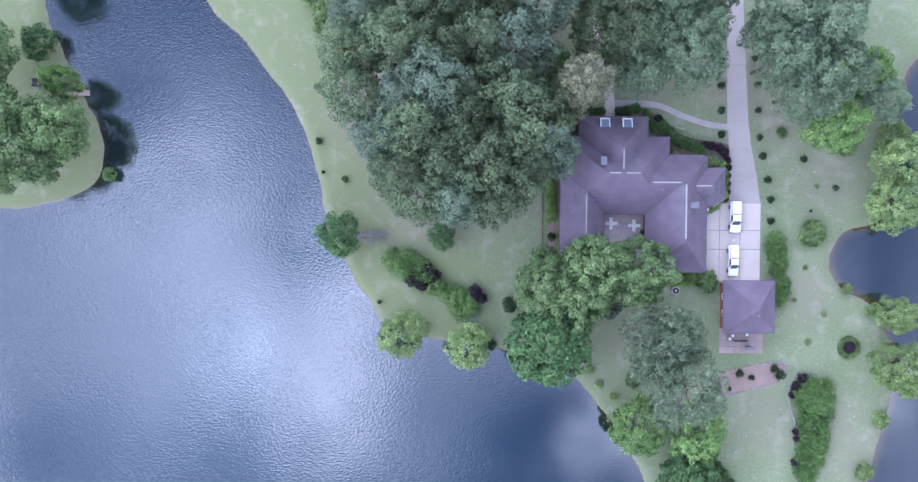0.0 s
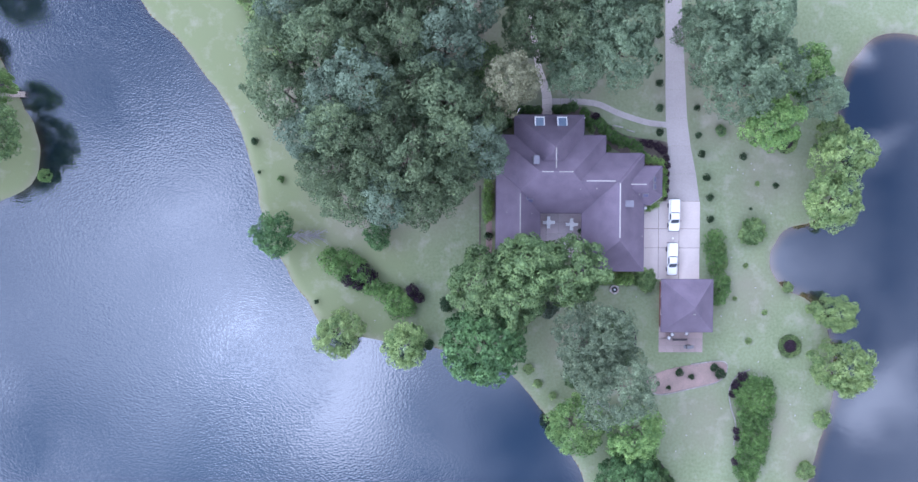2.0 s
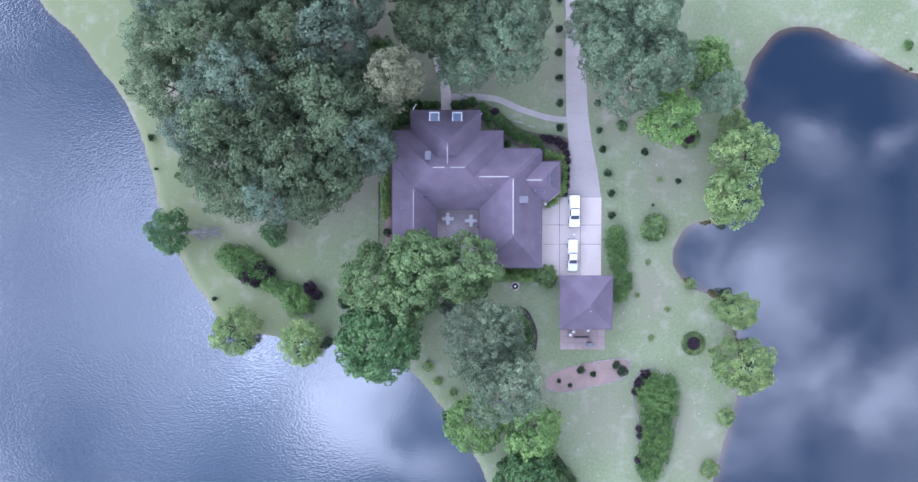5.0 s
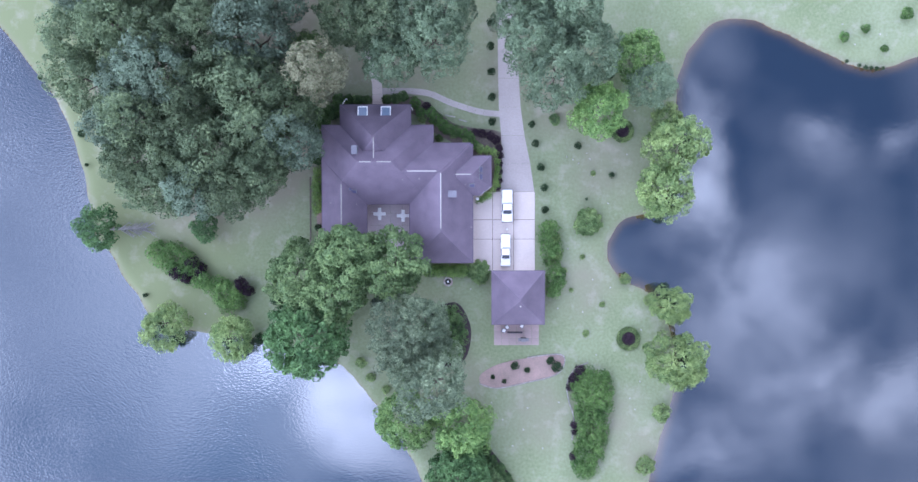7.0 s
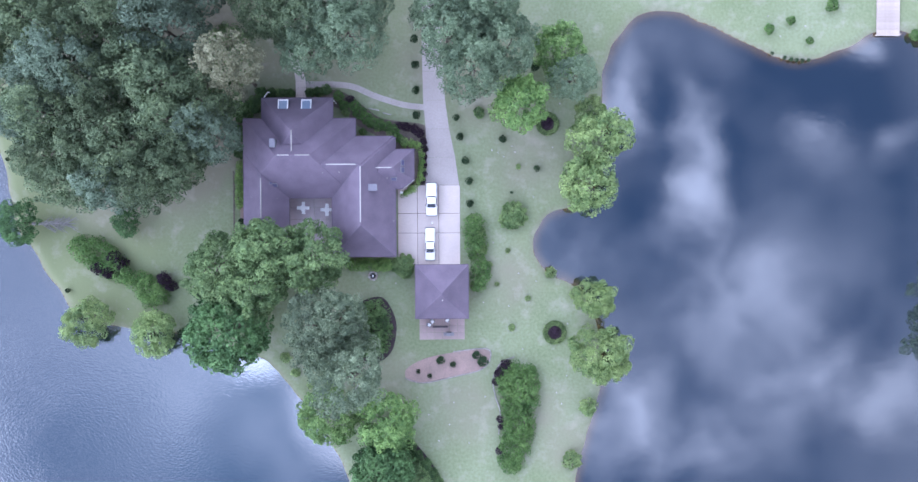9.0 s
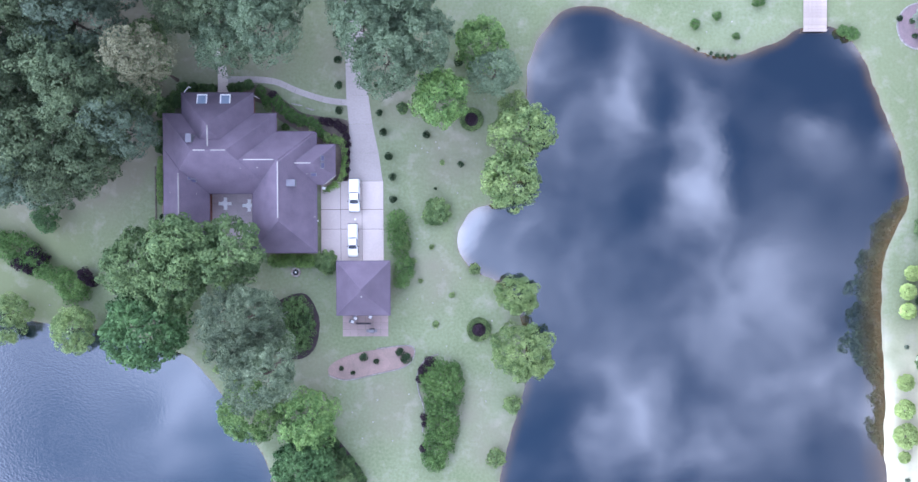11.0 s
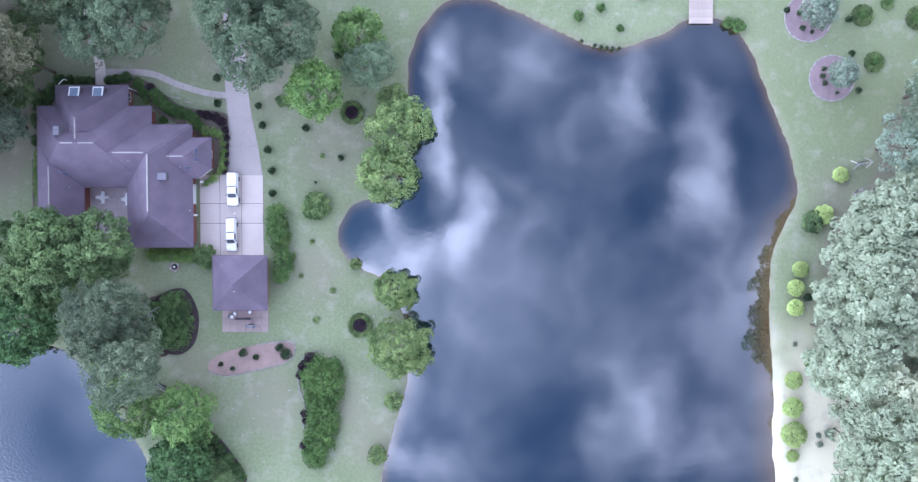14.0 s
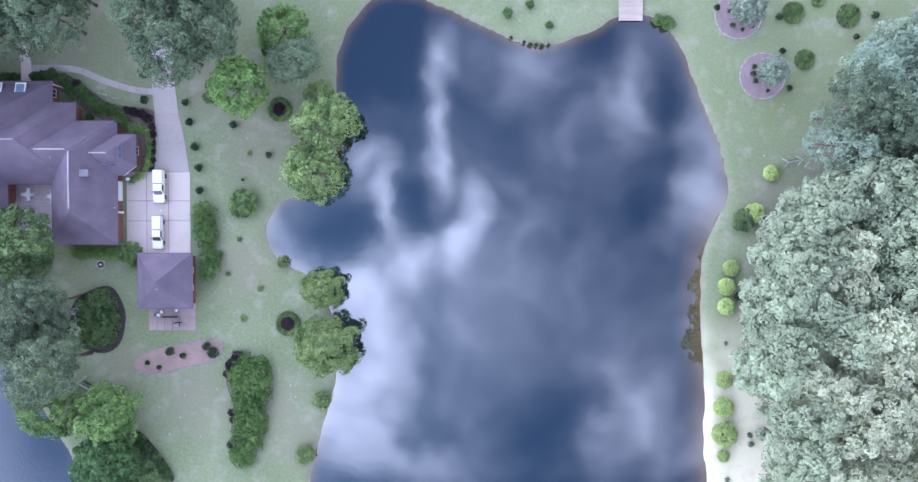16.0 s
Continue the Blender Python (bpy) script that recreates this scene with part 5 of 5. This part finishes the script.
    k = crown("plant", 5, r * 0.42, 0.05, 0.75, core, puffs=26, each=26, puff=0.5, leaf=0.14)
    part("plant", k, None, root)


ringed(64.1, -17.4, 1.9, "round bed with a green collar and purple centre")
ringed(63.0, 15.7, 1.85, "round bed with a green collar and purple centre")
for x, y, r in ((144.1, 23.5, 1.6), (142.2, 30.7, 1.75), (150.8, 30.3, 1.9), (146.0, 32.6, 1.0)):
    ringed(x, y, r, "round green lawn bed with a shrub in the middle", F_HEDGE, 0.15)


def mulch_ring(x, y, r):
    """A pink mulched disc with an edging of pale stones."""
    root = thing("mulch_ring", "round purplish mulch bed edged with pale stones", "flower bed", (x, y, 0), group="mulched rings on the east lawn")
    part("mulch", drum(bmesh.new(), 0, 0, -0.1, 0.05, r, r, 40), M_RING, root)
    me = mesh_of("edging_stone", boxed(-0.22, 0.22, -0.11, 0.11, -0.1, 0.13, bevel=0.03), M_EDGING)
    n = int(math.tau * r / 0.47)
    for k in range(n):
        a = k * math.tau / n
        ob = part("edging_stone", me, None, root)
        ob.matrix_basis = pose(math.cos(a) * r, math.sin(a) * r, 0, 0, 0, math.degrees(a) + 90)


mulch_ring(137.6, 21.0, 3.5)
mulch_ring(133.8, 30.3, 3.6)
rows_of(S_DARK, [(136.0, 21.3, .45), (136.4, 20.2, .4), (136.2, 22.4, .4), (138.3, 18.7, .3), (132.8, 28.7, .45), (132.3, 31.0, .45), (134.3, 28.1, .3), (135.9, 28.6, .3)], label="small dark plant in purplish mulch")

bed("brick_bed", "long rounded bed of reddish mulch edged in pale stone", [(40.4, -23.2), (43.2, -21.5), (47.8, -20.5), (52.9, -20.0), (53.8, -21.2), (52.4, -23.1), (47.8, -24.3), (43.2, -25.2), (40.8, -24.9)], M_MULCH, 0.04)


def edging(name, label, line, size=0.34, closed=False):
    """A row of pale stones along a line."""
    pts = smooth_line(line, closed, 8)
    root = thing(name, label, "edging stones", kind="structure")
    me = mesh_of("edging_stone", boxed(-size / 2 + 0.01, size / 2 - 0.01, -0.09, 0.09, -0.1, 0.12, bevel=0.03), M_EDGING)
    gone = np.concatenate(([0], np.cumsum(np.linalg.norm(np.diff(pts, axis=0), axis=1))))
    for s in np.arange(0, gone[-1], size):
        x, y = np.interp(s, gone, pts[:, 0]), np.interp(s, gone, pts[:, 1])
        x2, y2 = np.interp(s + 0.1, gone, pts[:, 0]), np.interp(s + 0.1, gone, pts[:, 1])
        ob = part("edging_stone", me, None, root)
        ob.matrix_basis = pose(x, y, 0, 0, 0, math.degrees(math.atan2(y2 - y, x2 - x)) if (x2, y2) != (x, y) else 0)


edging("bed_edging", "pale stone edging round a mulch bed", [(40.4, -24.6), (43.2, -25.3), (47.8, -24.4), (52.4, -23.2), (53.9, -21.2), (53.0, -19.9), (47.8, -20.4)])
edging("hedge_edging", "pale stone edging beside a long shrub bed", [(57.5, -21.3), (55.5, -22.3), (54.3, -24.6), (54.6, -27.4), (55.4, -30.2), (55.1, -33.8)])
edging("front_edging", "short row of pale stones on the front lawn", [(35.0, 18.2), (35.8, 18.05), (36.6, 17.9)])
edging("front_edging", "short row of pale stones on the front lawn", [(37.2, 17.5), (37.8, 17.35), (38.4, 17.2)])
rows_of(S_DARK, [(45.9, -21.6, .7), (47.9, -22.3, .5), (51.6, -20.8, .7), (52.6, -21.8, .9), (42.4, -23.4, .4), (44.2, -24.1, .4)], label="dark shrub in a red mulch bed")

hedge("shrub_bed", "long kidney-shaped bank of dense green shrubs", [(54.7, -24.6), (55.9, -22.9), (58.0, -21.9), (60.6, -22.8), (61.6, -25.6), (61.1, -30.2), (60.2, -34.8), (58.8, -38.7), (56.6, -39.5), (54.9, -38.2), (55.6, -33.8), (55.9, -30.2), (55.0, -27.4)], 1.5, F_HEDGE, 1, category="shrub bed")
hedge("shrub_bed", "dense curved planting of green shrubs on the west lawn", [(-12.0, -2.4), (-8.9, -1.6), (-5.4, -3.2), (-2.8, -6.0), (-0.6, -7.4), (2.2, -8.6), (3.2, -11.2), (1.8, -13.1), (-0.4, -12.6), (-3.0, -9.6), (-5.9, -8.2), (-9.2, -6.6), (-11.8, -4.6)], 1.6, F_HEDGE, 2, category="shrub bed")
rows_of(S_PURPLE, [(56.3, -22.4, .9), (55.2, -23.6, .85), (54.6, -25.2, .6), (55.3, -31.2, .6), (55.5, -32.3, .5), (55.2, -36.2, .6)], "dark shrubs at the edge of the long shrub bank", 1.0, "dark purple shrub beside a green shrub bank")
rows_of(S_OLIVE, [(52.4, -1.4, 0.8), (52.7, -4.0, 0.8)], tall=1.9, label="pale green shrub in the hedge by the pad")
rows_of(S_PURPLE, [(-5.2, -5.0, 1.1), (-3.9, -6.2, 1.1), (-7.4, -6.6, 1.1), (-5.9, -7.5, 1.0), (2.6, -8.4, 1.1), (3.7, -9.6, 0.9)], "purple shrubs in the west bed", 1.5)
bed("mulch_bed", "dark mulch bed round a shrub bank under the pines", [(29.8, -18.0), (31.2, -13.9), (34.0, -12.0), (36.9, -11.7), (38.7, -14.7), (38.9, -17.5), (38.0, -20.5), (35.5, -22.0), (31.7, -20.8)], M_DARKMULCH, 0.03)
hedge("shrub_bed", "dark leafy shrub bed half under the pines", [(30.8, -16.6), (32.0, -13.6), (34.8, -12.0), (37.2, -12.4), (38.3, -16.0), (37.7, -19.4), (35.6, -21.1), (31.8, -20.4)], 1.7, F_DENSE, 3, category="shrub bed")
hedge("shrub_bed", "dark green shrub bank at the south shore", [(35.0, -36.0), (38.0, -34.4), (41.5, -37.0), (45.0, -41.0), (42.0, -44.0), (36.0, -42.0)], 1.5, F_OAK, 4, category="shrub bed")
bed("mulch_bed", "dark mulch strip beside a shrub bank", [(40.4, -34.4), (41.4, -34.5), (44.0, -37.6), (46.2, -41.2), (45.4, -41.9), (42.6, -38.4)], M_DARKMULCH, 0.035)
rows_of(S_DENSE, [(41.2, -35.4, 0.9), (42.3, -36.8, 1.0), (43.4, -38.2, 1.0), (44.4, -39.7, 1.0), (45.4, -41.1, 0.9)], "shrubs at the south shore")
hedge("hedge", "tall rounded green hedge beside the concrete pad", [(49.7, 0.2), (50.8, 1.2), (52.4, 0.8), (53.2, -1.6), (53.1, -4.2), (51.9, -5.3), (50.2, -5.0), (49.5, -2.5)], 1.8, F_HEDGE, 5)
hedge("hedge", "tall green hedge beside the outbuilding wall", [(50.8, -5.6), (52.4, -5.3), (53.6, -6.6), (53.7, -9.4), (52.6, -11.0), (51.1, -10.6), (50.7, -8.0)], 1.6, F_HEDGE, 15)
hedge("hedge", "clipped bright green hedge along the west wall", [(14.1, 9.4), (15.4, 9.4), (15.4, 3.0), (14.1, 3.0)], 1.3, F_CLIP, 6, density=90, leaf=0.1, lumps=0.08, tuft=0.4)
hedge("hedge", "clipped bright green hedge along the south wall", [(31.8, -5.5), (38.2, -5.5), (38.2, -7.2), (31.8, -7.2)], 1.1, F_CLIP, 7, density=90, leaf=0.1, lumps=0.08, tuft=0.4)
hedge("hedge", "clipped light green hedge bordering the bay of the house", [(39.6, 12.8), (42.7, 12.9), (43.5, 11.4), (43.5, 7.2), (41.9, 5.0), (40.2, 4.2), (40.0, 5.1), (41.4, 5.9), (42.5, 7.3), (42.5, 11.8), (39.8, 12.0)], 1.3, F_CLIP, 8, density=90, leaf=0.1, lumps=0.08, tuft=0.4)
bed("mulch_bed", "brown mulch bed along the front of the house", [(17.6, 21.1), (23.0, 21.2), (29.5, 21.1), (31.8, 20.2), (34.5, 18.2), (36.5, 16.8), (39.5, 16.2), (43.2, 15.7), (44.15, 14.2), (44.15, 8.0), (43.2, 5.6), (40.6, 4.5), (41.5, 8.0), (38.0, 12.6), (33.0, 15.6), (29.2, 18.6), (18.0, 19.0)], M_BROWNMULCH, 0.025)
rows_of(S_DENSE, [(18.2, 20.6, 1.0), (19.8, 20.6, 0.9), (21.3, 20.5, 0.85), (22.6, 20.6, 0.8), (25.7, 20.5, 0.8), (27.0, 20.8, 0.9), (28.3, 21.0, 0.9), (17.2, 18.6, 1.5), (15.2, 17.4, 1.6), (15.0, 14.4, 1.3), (14.6, 11.3, 1.1)], "dark shrubs along the front wall", 1.0, "dark green shrub against the house wall")
rows_of(S_GREEN, [(30.2, 20.1, 0.9), (31.0, 18.7, 0.8), (32.6, 18.6, 0.9), (33.4, 17.5, 1.05), (34.5, 16.7, 0.95), (35.5, 16.0, 1.0), (36.7, 15.6, 0.9), (37.8, 15.3, 0.9), (38.9, 14.8, 0.8), (33.9, 14.5, 0.6), (39.4, 13.6, 0.8)], "green shrubs along the front wall", 0.9, "leafy green shrub in the front bed")
rows_of(S_OLIVE, [(31.3, 17.5, .7), (40.3, 13.0, .85), (41.5, 12.6, .75), (38.2, 14.1, .7), (36.2, 15.0, .55), (20.5, 20.9, .5)], "olive shrubs along the front wall", 0.8)
rows_of(S_PURPLE, [(32.0, 19.5, .7), (39.7, 15.5, .65), (40.8, 15.3, .75), (42.0, 14.9, .75), (42.9, 14.2, .75), (43.5, 13.0, .6), (43.6, 11.8, .55), (43.6, 10.5, .5), (43.6, 9.2, .5), (43.5, 7.9, .5), (43.3, 6.7, .45)], "purple shrubs beside the drive", 0.9)
rows_of(S_DARK, [(29.7, 1.2, .5), (29.6, -0.8, .6), (14.9, 0.4, .7), (15.1, -3.2, .9)], label="dark shrub at the courtyard wall")

# ---- fallen tree, dock, furniture and small things ----


def fallen_tree():
    """A dead tree on its side: the trunk splits into a wide fan of bare limbs with twigs."""
    root = thing("fallen_tree", "bare grey fallen tree lying on the shore lawn", "fallen tree", (-17.4, 0.3, 0))
    part("trunk", tube(bmesh.new(), [(-0.6, 0, 0.15), (1.2, 0.05, 0.2), (3.4, 0.1, 0.3), (6.2, 0.0, 0.35)], [0.26, 0.21, 0.14, 0.04], 8), M_DEAD, root)
    rnd = random.Random(4)
    for k in range(22):
        x, side = 0.6 + k * 0.2, (-1 if k % 2 else 1)
        ln, spread = rnd.uniform(1.4, 2.6) * (1 - 0.012 * k), rnd.uniform(0.25, 0.75)
        mid, tip = (x + ln * 0.5, side * ln * spread * 0.45, 0.5), (x + ln, side * ln * spread, rnd.uniform(0.2, 0.6))
        b = bmesh.new()
        tube(b, [(x, 0.05, 0.22), mid, tip], [0.1, 0.075, 0.03], 5)
        for q in (0.35, 0.7):
            p = Vector(mid).lerp(Vector(tip), q)
            tube(b, [p, p + Vector((0.35, side * rnd.uniform(-0.3, 0.35), 0.1)), p + Vector((0.75, side * rnd.uniform(-0.5, 0.6), 0.1))], [0.045, 0.035, 0.015], 4)
        part("branch", b, M_DEAD, root)


def bare_tree(x, y, h, reach, seed):
    """A standing dead tree with long bare limbs."""
    root = thing("bare_tree", "pale bare dead tree standing among the pines", "tree", (x, y, 0))
    part("trunk", tube(bmesh.new(), [(0, 0, -0.3), (0.2, 0.1, h * 0.4), (0.5, 0.0, h * 0.75), (0.9, 0.1, h)], [0.24, 0.19, 0.13, 0.05], 8), M_DEAD, root)
    rnd = random.Random(seed)
    for k in range(11):
        a, z, ln = rnd.uniform(-0.9, 0.9), h * (0.5 + 0.045 * k), reach * rnd.uniform(0.6, 1.0)
        mid, tip = Vector((0.4 + math.cos(a) * ln * 0.5, math.sin(a) * ln * 0.5, z + 0.3)), Vector((0.4 + math.cos(a) * ln, math.sin(a) * ln, z + rnd.uniform(0.2, 1.2)))
        b = bmesh.new()
        tube(b, [(0.4, 0.05, z), mid, tip], [0.1, 0.07, 0.03], 5)
        for q in (0.1, 0.5, 0.8):
            p = mid.lerp(tip, q)
            tube(b, [p, p + Vector((rnd.uniform(0.2, 0.6), rnd.uniform(-0.7, 0.7), 0.2)), p + Vector((rnd.uniform(0.5, 1.0), rnd.uniform(-1.1, 1.1), 0.3))], [0.05, 0.035, 0.015], 4)
        part("limb", b, M_DEAD, root)


bare_tree(31.6, -15.6, 11.5, 3.8, 6)
fallen_tree()


def dock(name, label, x0, x1, y0, y1, z, mat, planks):
    root = thing(name, label, "dock", ((x0 + x1) / 2, (y0 + y1) / 2, 0))
    w, l = (x1 - x0) / 2, (y1 - y0) / 2
    step = 2 * l / planks
    me = mesh_of("plank", boxed(-w, w, -step / 2 + 0.01, step / 2 - 0.01, z - 0.05, z), mat)
    for k in range(planks):
        ob = part("plank", me, None, root)
        ob.location = (0, -l + (k + 0.5) * step, 0)
    for sx in (-1, 1):
        part("beam", boxed(sx * (w - 0.2) - 0.06, sx * (w - 0.2) + 0.06, -l, l, z - 0.25, z - 0.05), mat, root)
        for sy in (-1, 1):
            part("post", drum(bmesh.new(), sx * (w - 0.12), sy * (l - 0.15), -1.4, z + 0.5, 0.09, 0.08, 10), mat, root)


dock("dock", "pale weathered plank dock at the lake shore", 115.2, 118.9, 29.4, 36.5, 0.25, M_PLANK, 30)
dock("footbridge", "dark plank landing on the far bank", -67.0, -61.4, 23.3, 24.6, 0.2, M_DARKWOOD, 8)
dock("jetty", "short grey plank jetty at the far bank", -60.6, -58.2, 22.0, 22.9, 0.1, M_PLANK, 6)


def chair_mesh():
    bm = bmesh.new()
    box(bm, -0.26, 0.26, -0.26, 0.26, 0.42, 0.46, bevel=0.015)
    return bm


def garden_table(x, y, rz, label):
    t = thing("garden_table", "round white garden table on pink pavers", "table", (x, y, 0.05))
    part("tabletop", drum(bmesh.new(), 0, 0, 0.70, 0.74, 0.48, 0.48, 24), M_WHITE, t)
    part("pedestal", drum(bmesh.new(), 0, 0, 0.03, 0.70, 0.06, 0.05, 10), M_WHITE, t)
    part("foot", drum(bmesh.new(), 0, 0, 0, 0.04, 0.28, 0.24, 16), M_WHITE, t)
    for k in range(4):
        a = radians(rz + 90 * k)
        chair = thing("garden_chair", label, "chair", group="chairs round the courtyard tables")
        chair.matrix_basis = pose(x + math.cos(a) * 0.68, y + math.sin(a) * 0.68, 0.05, 0, 0, rz + 90 * k - 90)
        part("seat", CHAIR["seat"], None, chair)
        part("backrest", CHAIR["back"], None, chair)
        for sx in (-0.22, 0.22):
            for sy in (-0.22, 0.22):
                part("leg", CHAIR["leg"], None, chair).location = (sx, sy, 0)


CHAIR = dict(
    seat=mesh_of("seat", chair_mesh(), M_WHITE),
    back=mesh_of("backrest", boxed(-0.25, 0.25, 0.23, 0.28, 0.46, 0.9, bevel=0.015), M_WHITE),
    leg=mesh_of("leg", drum(bmesh.new(), 0, 0, 0, 0.42, 0.025, 0.025, 8), M_WHITE),
)
garden_table(24.5, 2.6, 0, "white metal garden chair at a courtyard table")
garden_table(28.2, 2.3, 0, "white metal garden chair at a courtyard table")


def lounger(x, y, rz):
    root = thing("patio_chair", "white reclining patio chair on the rear patio", "chair", (x, y, 0.05), rz, "chairs on the rear patio")
    part("seat", boxed(-0.24, 0.24, -0.22, 0.27, 0.32, 0.4, bevel=0.03), M_WHITE, root)
    part("backrest", boxed(-0.24, 0.24, 0, 0.08, 0, 0.6, bevel=0.03, m=pose(0, 0.25, 0.36, -20, 0, 0)), M_GREY, root)
    for s in (-0.27, 0.27):
        part("armrest", boxed(s - 0.04, s + 0.04, -0.3, 0.4, 0.56, 0.6, bevel=0.01), M_GREY, root)
        for y2 in (-0.26, 0.3):
            part("leg", drum(bmesh.new(), s, y2, 0, 0.56, 0.022, 0.022, 8), M_DARK, root)


lounger(44.7, -15.5, 35)
lounger(44.2, -16.0, 70)
lounger(47.0, -15.3, -30)


def grill():
    root = thing("grill", "dark metal grill with side shelves on the patio", "grill", (47.25, -17.4, 0.05))
    part("cabinet", boxed(-0.4, 0.4, -0.28, 0.28, 0.1, 0.8, bevel=0.02), M_DARK, root)
    part("lid", boxed(-0.4, 0.4, -0.28, 0.28, 0.8, 1.1, bevel=0.1), M_GREY, root)
    for s in (-1, 1):
        part("shelf", boxed(s * 0.62 - 0.2, s * 0.62 + 0.2, -0.25, 0.25, 0.78, 0.82, bevel=0.01), M_GREY, root)
        for y in (-0.2, 0.2):
            part("wheel", drum(bmesh.new(), s * 0.35, y, 0, 0.12, 0.06, 0.06, 10), M_RUBBER, root)


grill()
rail = thing("bench", "low dark wooden bench along the patio", "bench", (45.9, -16.3, 0.05))
part("seat", boxed(-1.2, 1.2, -0.14, 0.14, 0.4, 0.45, bevel=0.01), M_DARKWOOD, rail)
for s in (-1.0, 1.0):
    part("leg", boxed(s - 0.05, s + 0.05, -0.12, 0.12, 0, 0.4), M_DARKWOOD, rail)


def fountain():
    root = thing("stone_ring", "small round stone ornament on the back lawn", "garden ornament", (35.3, -8.2, 0))
    for k in range(9):
        a = k * math.tau / 9
        b = boxed(-0.2, 0.2, -0.14, 0.14, -0.05, 0.28, bevel=0.05, m=pose(math.cos(a) * 0.62, math.sin(a) * 0.62, 0, 0, 0, math.degrees(a) + 90))
        part("stone", b, M_STONE if k % 2 else M_PAVER, root)
    part("bowl", drum(bmesh.new(), 0, 0, 0, 0.2, 0.42, 0.46, 16), M_DARK, root)
    part("plinth", drum(bmesh.new(), 0, 0, 0.2, 0.5, 0.16, 0.12, 12), M_WHITE, root)


fountain()


def swing_bench(x, y, rz):
    """A slatted bench hung in a pale frame: two legs at each end under a beam."""
    root = thing("garden_swing", "dark slatted swing bench in a pale frame under the trees", "swing", (x, y, 0), rz)
    for k in range(4):
        part("slat", boxed(-0.8, 0.8, -0.25 + k * 0.13, -0.15 + k * 0.13, 0.42, 0.45), M_GREY, root)
    part("backrest", boxed(-0.8, 0.8, 0.27, 0.31, 0.45, 0.95), M_DARK, root)
    part("beam", boxed(-1.2, 1.2, -0.06, 0.06, 1.9, 2.02, bevel=0.02), M_STONE, root)
    for s in (-1.1, 1.1):
        for y2 in (-0.75, 0.75):
            part("leg", tube(bmesh.new(), [(s, y2, 0), (s, y2 * 0.1, 1.93)], [0.06, 0.05], 8), M_STONE, root)
    for s in (-0.72, 0.72):
        part("chain", drum(bmesh.new(), s, 0.02, 0.45, 1.9, 0.015, 0.015, 6), M_GREY, root)


swing_bench(33.3, -26.8, -30)
swing_bench(142.0, 7.7, 10)


def lawn_chair(x, y, rz):
    root = thing("lawn_chair", "pale grey lawn chair at the edge of the east wood", "chair", (x, y, 0), rz, "chairs by the east wood")
    part("seat", boxed(-0.3, 0.3, -0.35, 0.3, 0.3, 0.36, bevel=0.02), M_STONE, root)
    part("backrest", boxed(-0.3, 0.3, 0, 0.05, 0, 0.8, bevel=0.015, m=pose(0, 0.28, 0.32, -28, 0, 0)), M_STONE, root)
    for s in (-0.34, 0.34):
        part("armrest", boxed(s - 0.07, s + 0.07, -0.35, 0.4, 0.52, 0.56, bevel=0.01), M_STONE, root)
        part("leg", boxed(s - 0.04, s + 0.04, -0.34, -0.26, 0, 0.52), M_STONE, root)
        part("leg", boxed(s - 0.04, s + 0.04, 0.28, 0.36, 0, 0.52), M_STONE, root)


for lx, ly, lr in ((141.5, 2.9, 20), (142.6, 2.6, -30), (142.3, 3.5, 120)):
    lawn_chair(lx, ly, lr)

bucket = thing("basketball", "small white ball lying on the concrete pad", "ball", (44.7, 0.1, 0.04))
b_ = bmesh.new()
bmesh.ops.create_icosphere(b_, subdivisions=2, radius=0.16, matrix=pose(0, 0, 0.16))
part("ball", b_, M_WHITE, bucket)

# pale stones scattered on the lawn
rnd = random.Random(9)
chip = bmesh.new()
bmesh.ops.create_icosphere(chip, subdivisions=1, radius=0.14)
for v in chip.verts:
    v.co *= rnd.uniform(0.75, 1.2)
chip = mesh_of("lawn_stone", chip, M_STONE)
for x, y in ((53.5, -8.4), (58.4, -7.9), (56.8, -13.1), (61.2, -9.2), (52.8, -12.5), (59.7, -28.4), (47.3, -32.0), (50.4, -35.0), (42.2, -27.6), (44.0, -30.4), (66.0, -24.3), (65.2, -28.8), (55.2, 11.2), (54.2, 11.6), (57.4, 12.2), (69.0, 8.0), (58.0, 21.5), (-12.5, -3.0), (-3.3, -13.2), (-26.2, 27.4), (-23.4, 31.0), (141.0, 16.6), (138.0, 8.7), (137.5, -6.2), (53.0, -27.6), (38.9, -9.4), (63.8, 12.0), (56.1, 10.6), (57.9, 11.3), (66.2, -16.0), (54.4, -3.0), (59.0, -20.0), (64.4, -27.0), (48.0, -28.5), (45.6, -34.6), (60.8, 4.2), (65.0, 18.9), (100.0, 29.4), (104.0, 31.0), (98.0, 32.6), (-24.0, 20.0), (136.6, 26.0)):
    ob = tagged(new("lawn_stone", chip), "small pale stone lying on the lawn", "stone", "stones on the lawn")
    ob.matrix_basis = pose(x, y, 0.03, rnd.uniform(0, 90), 0, rnd.uniform(0, 360))
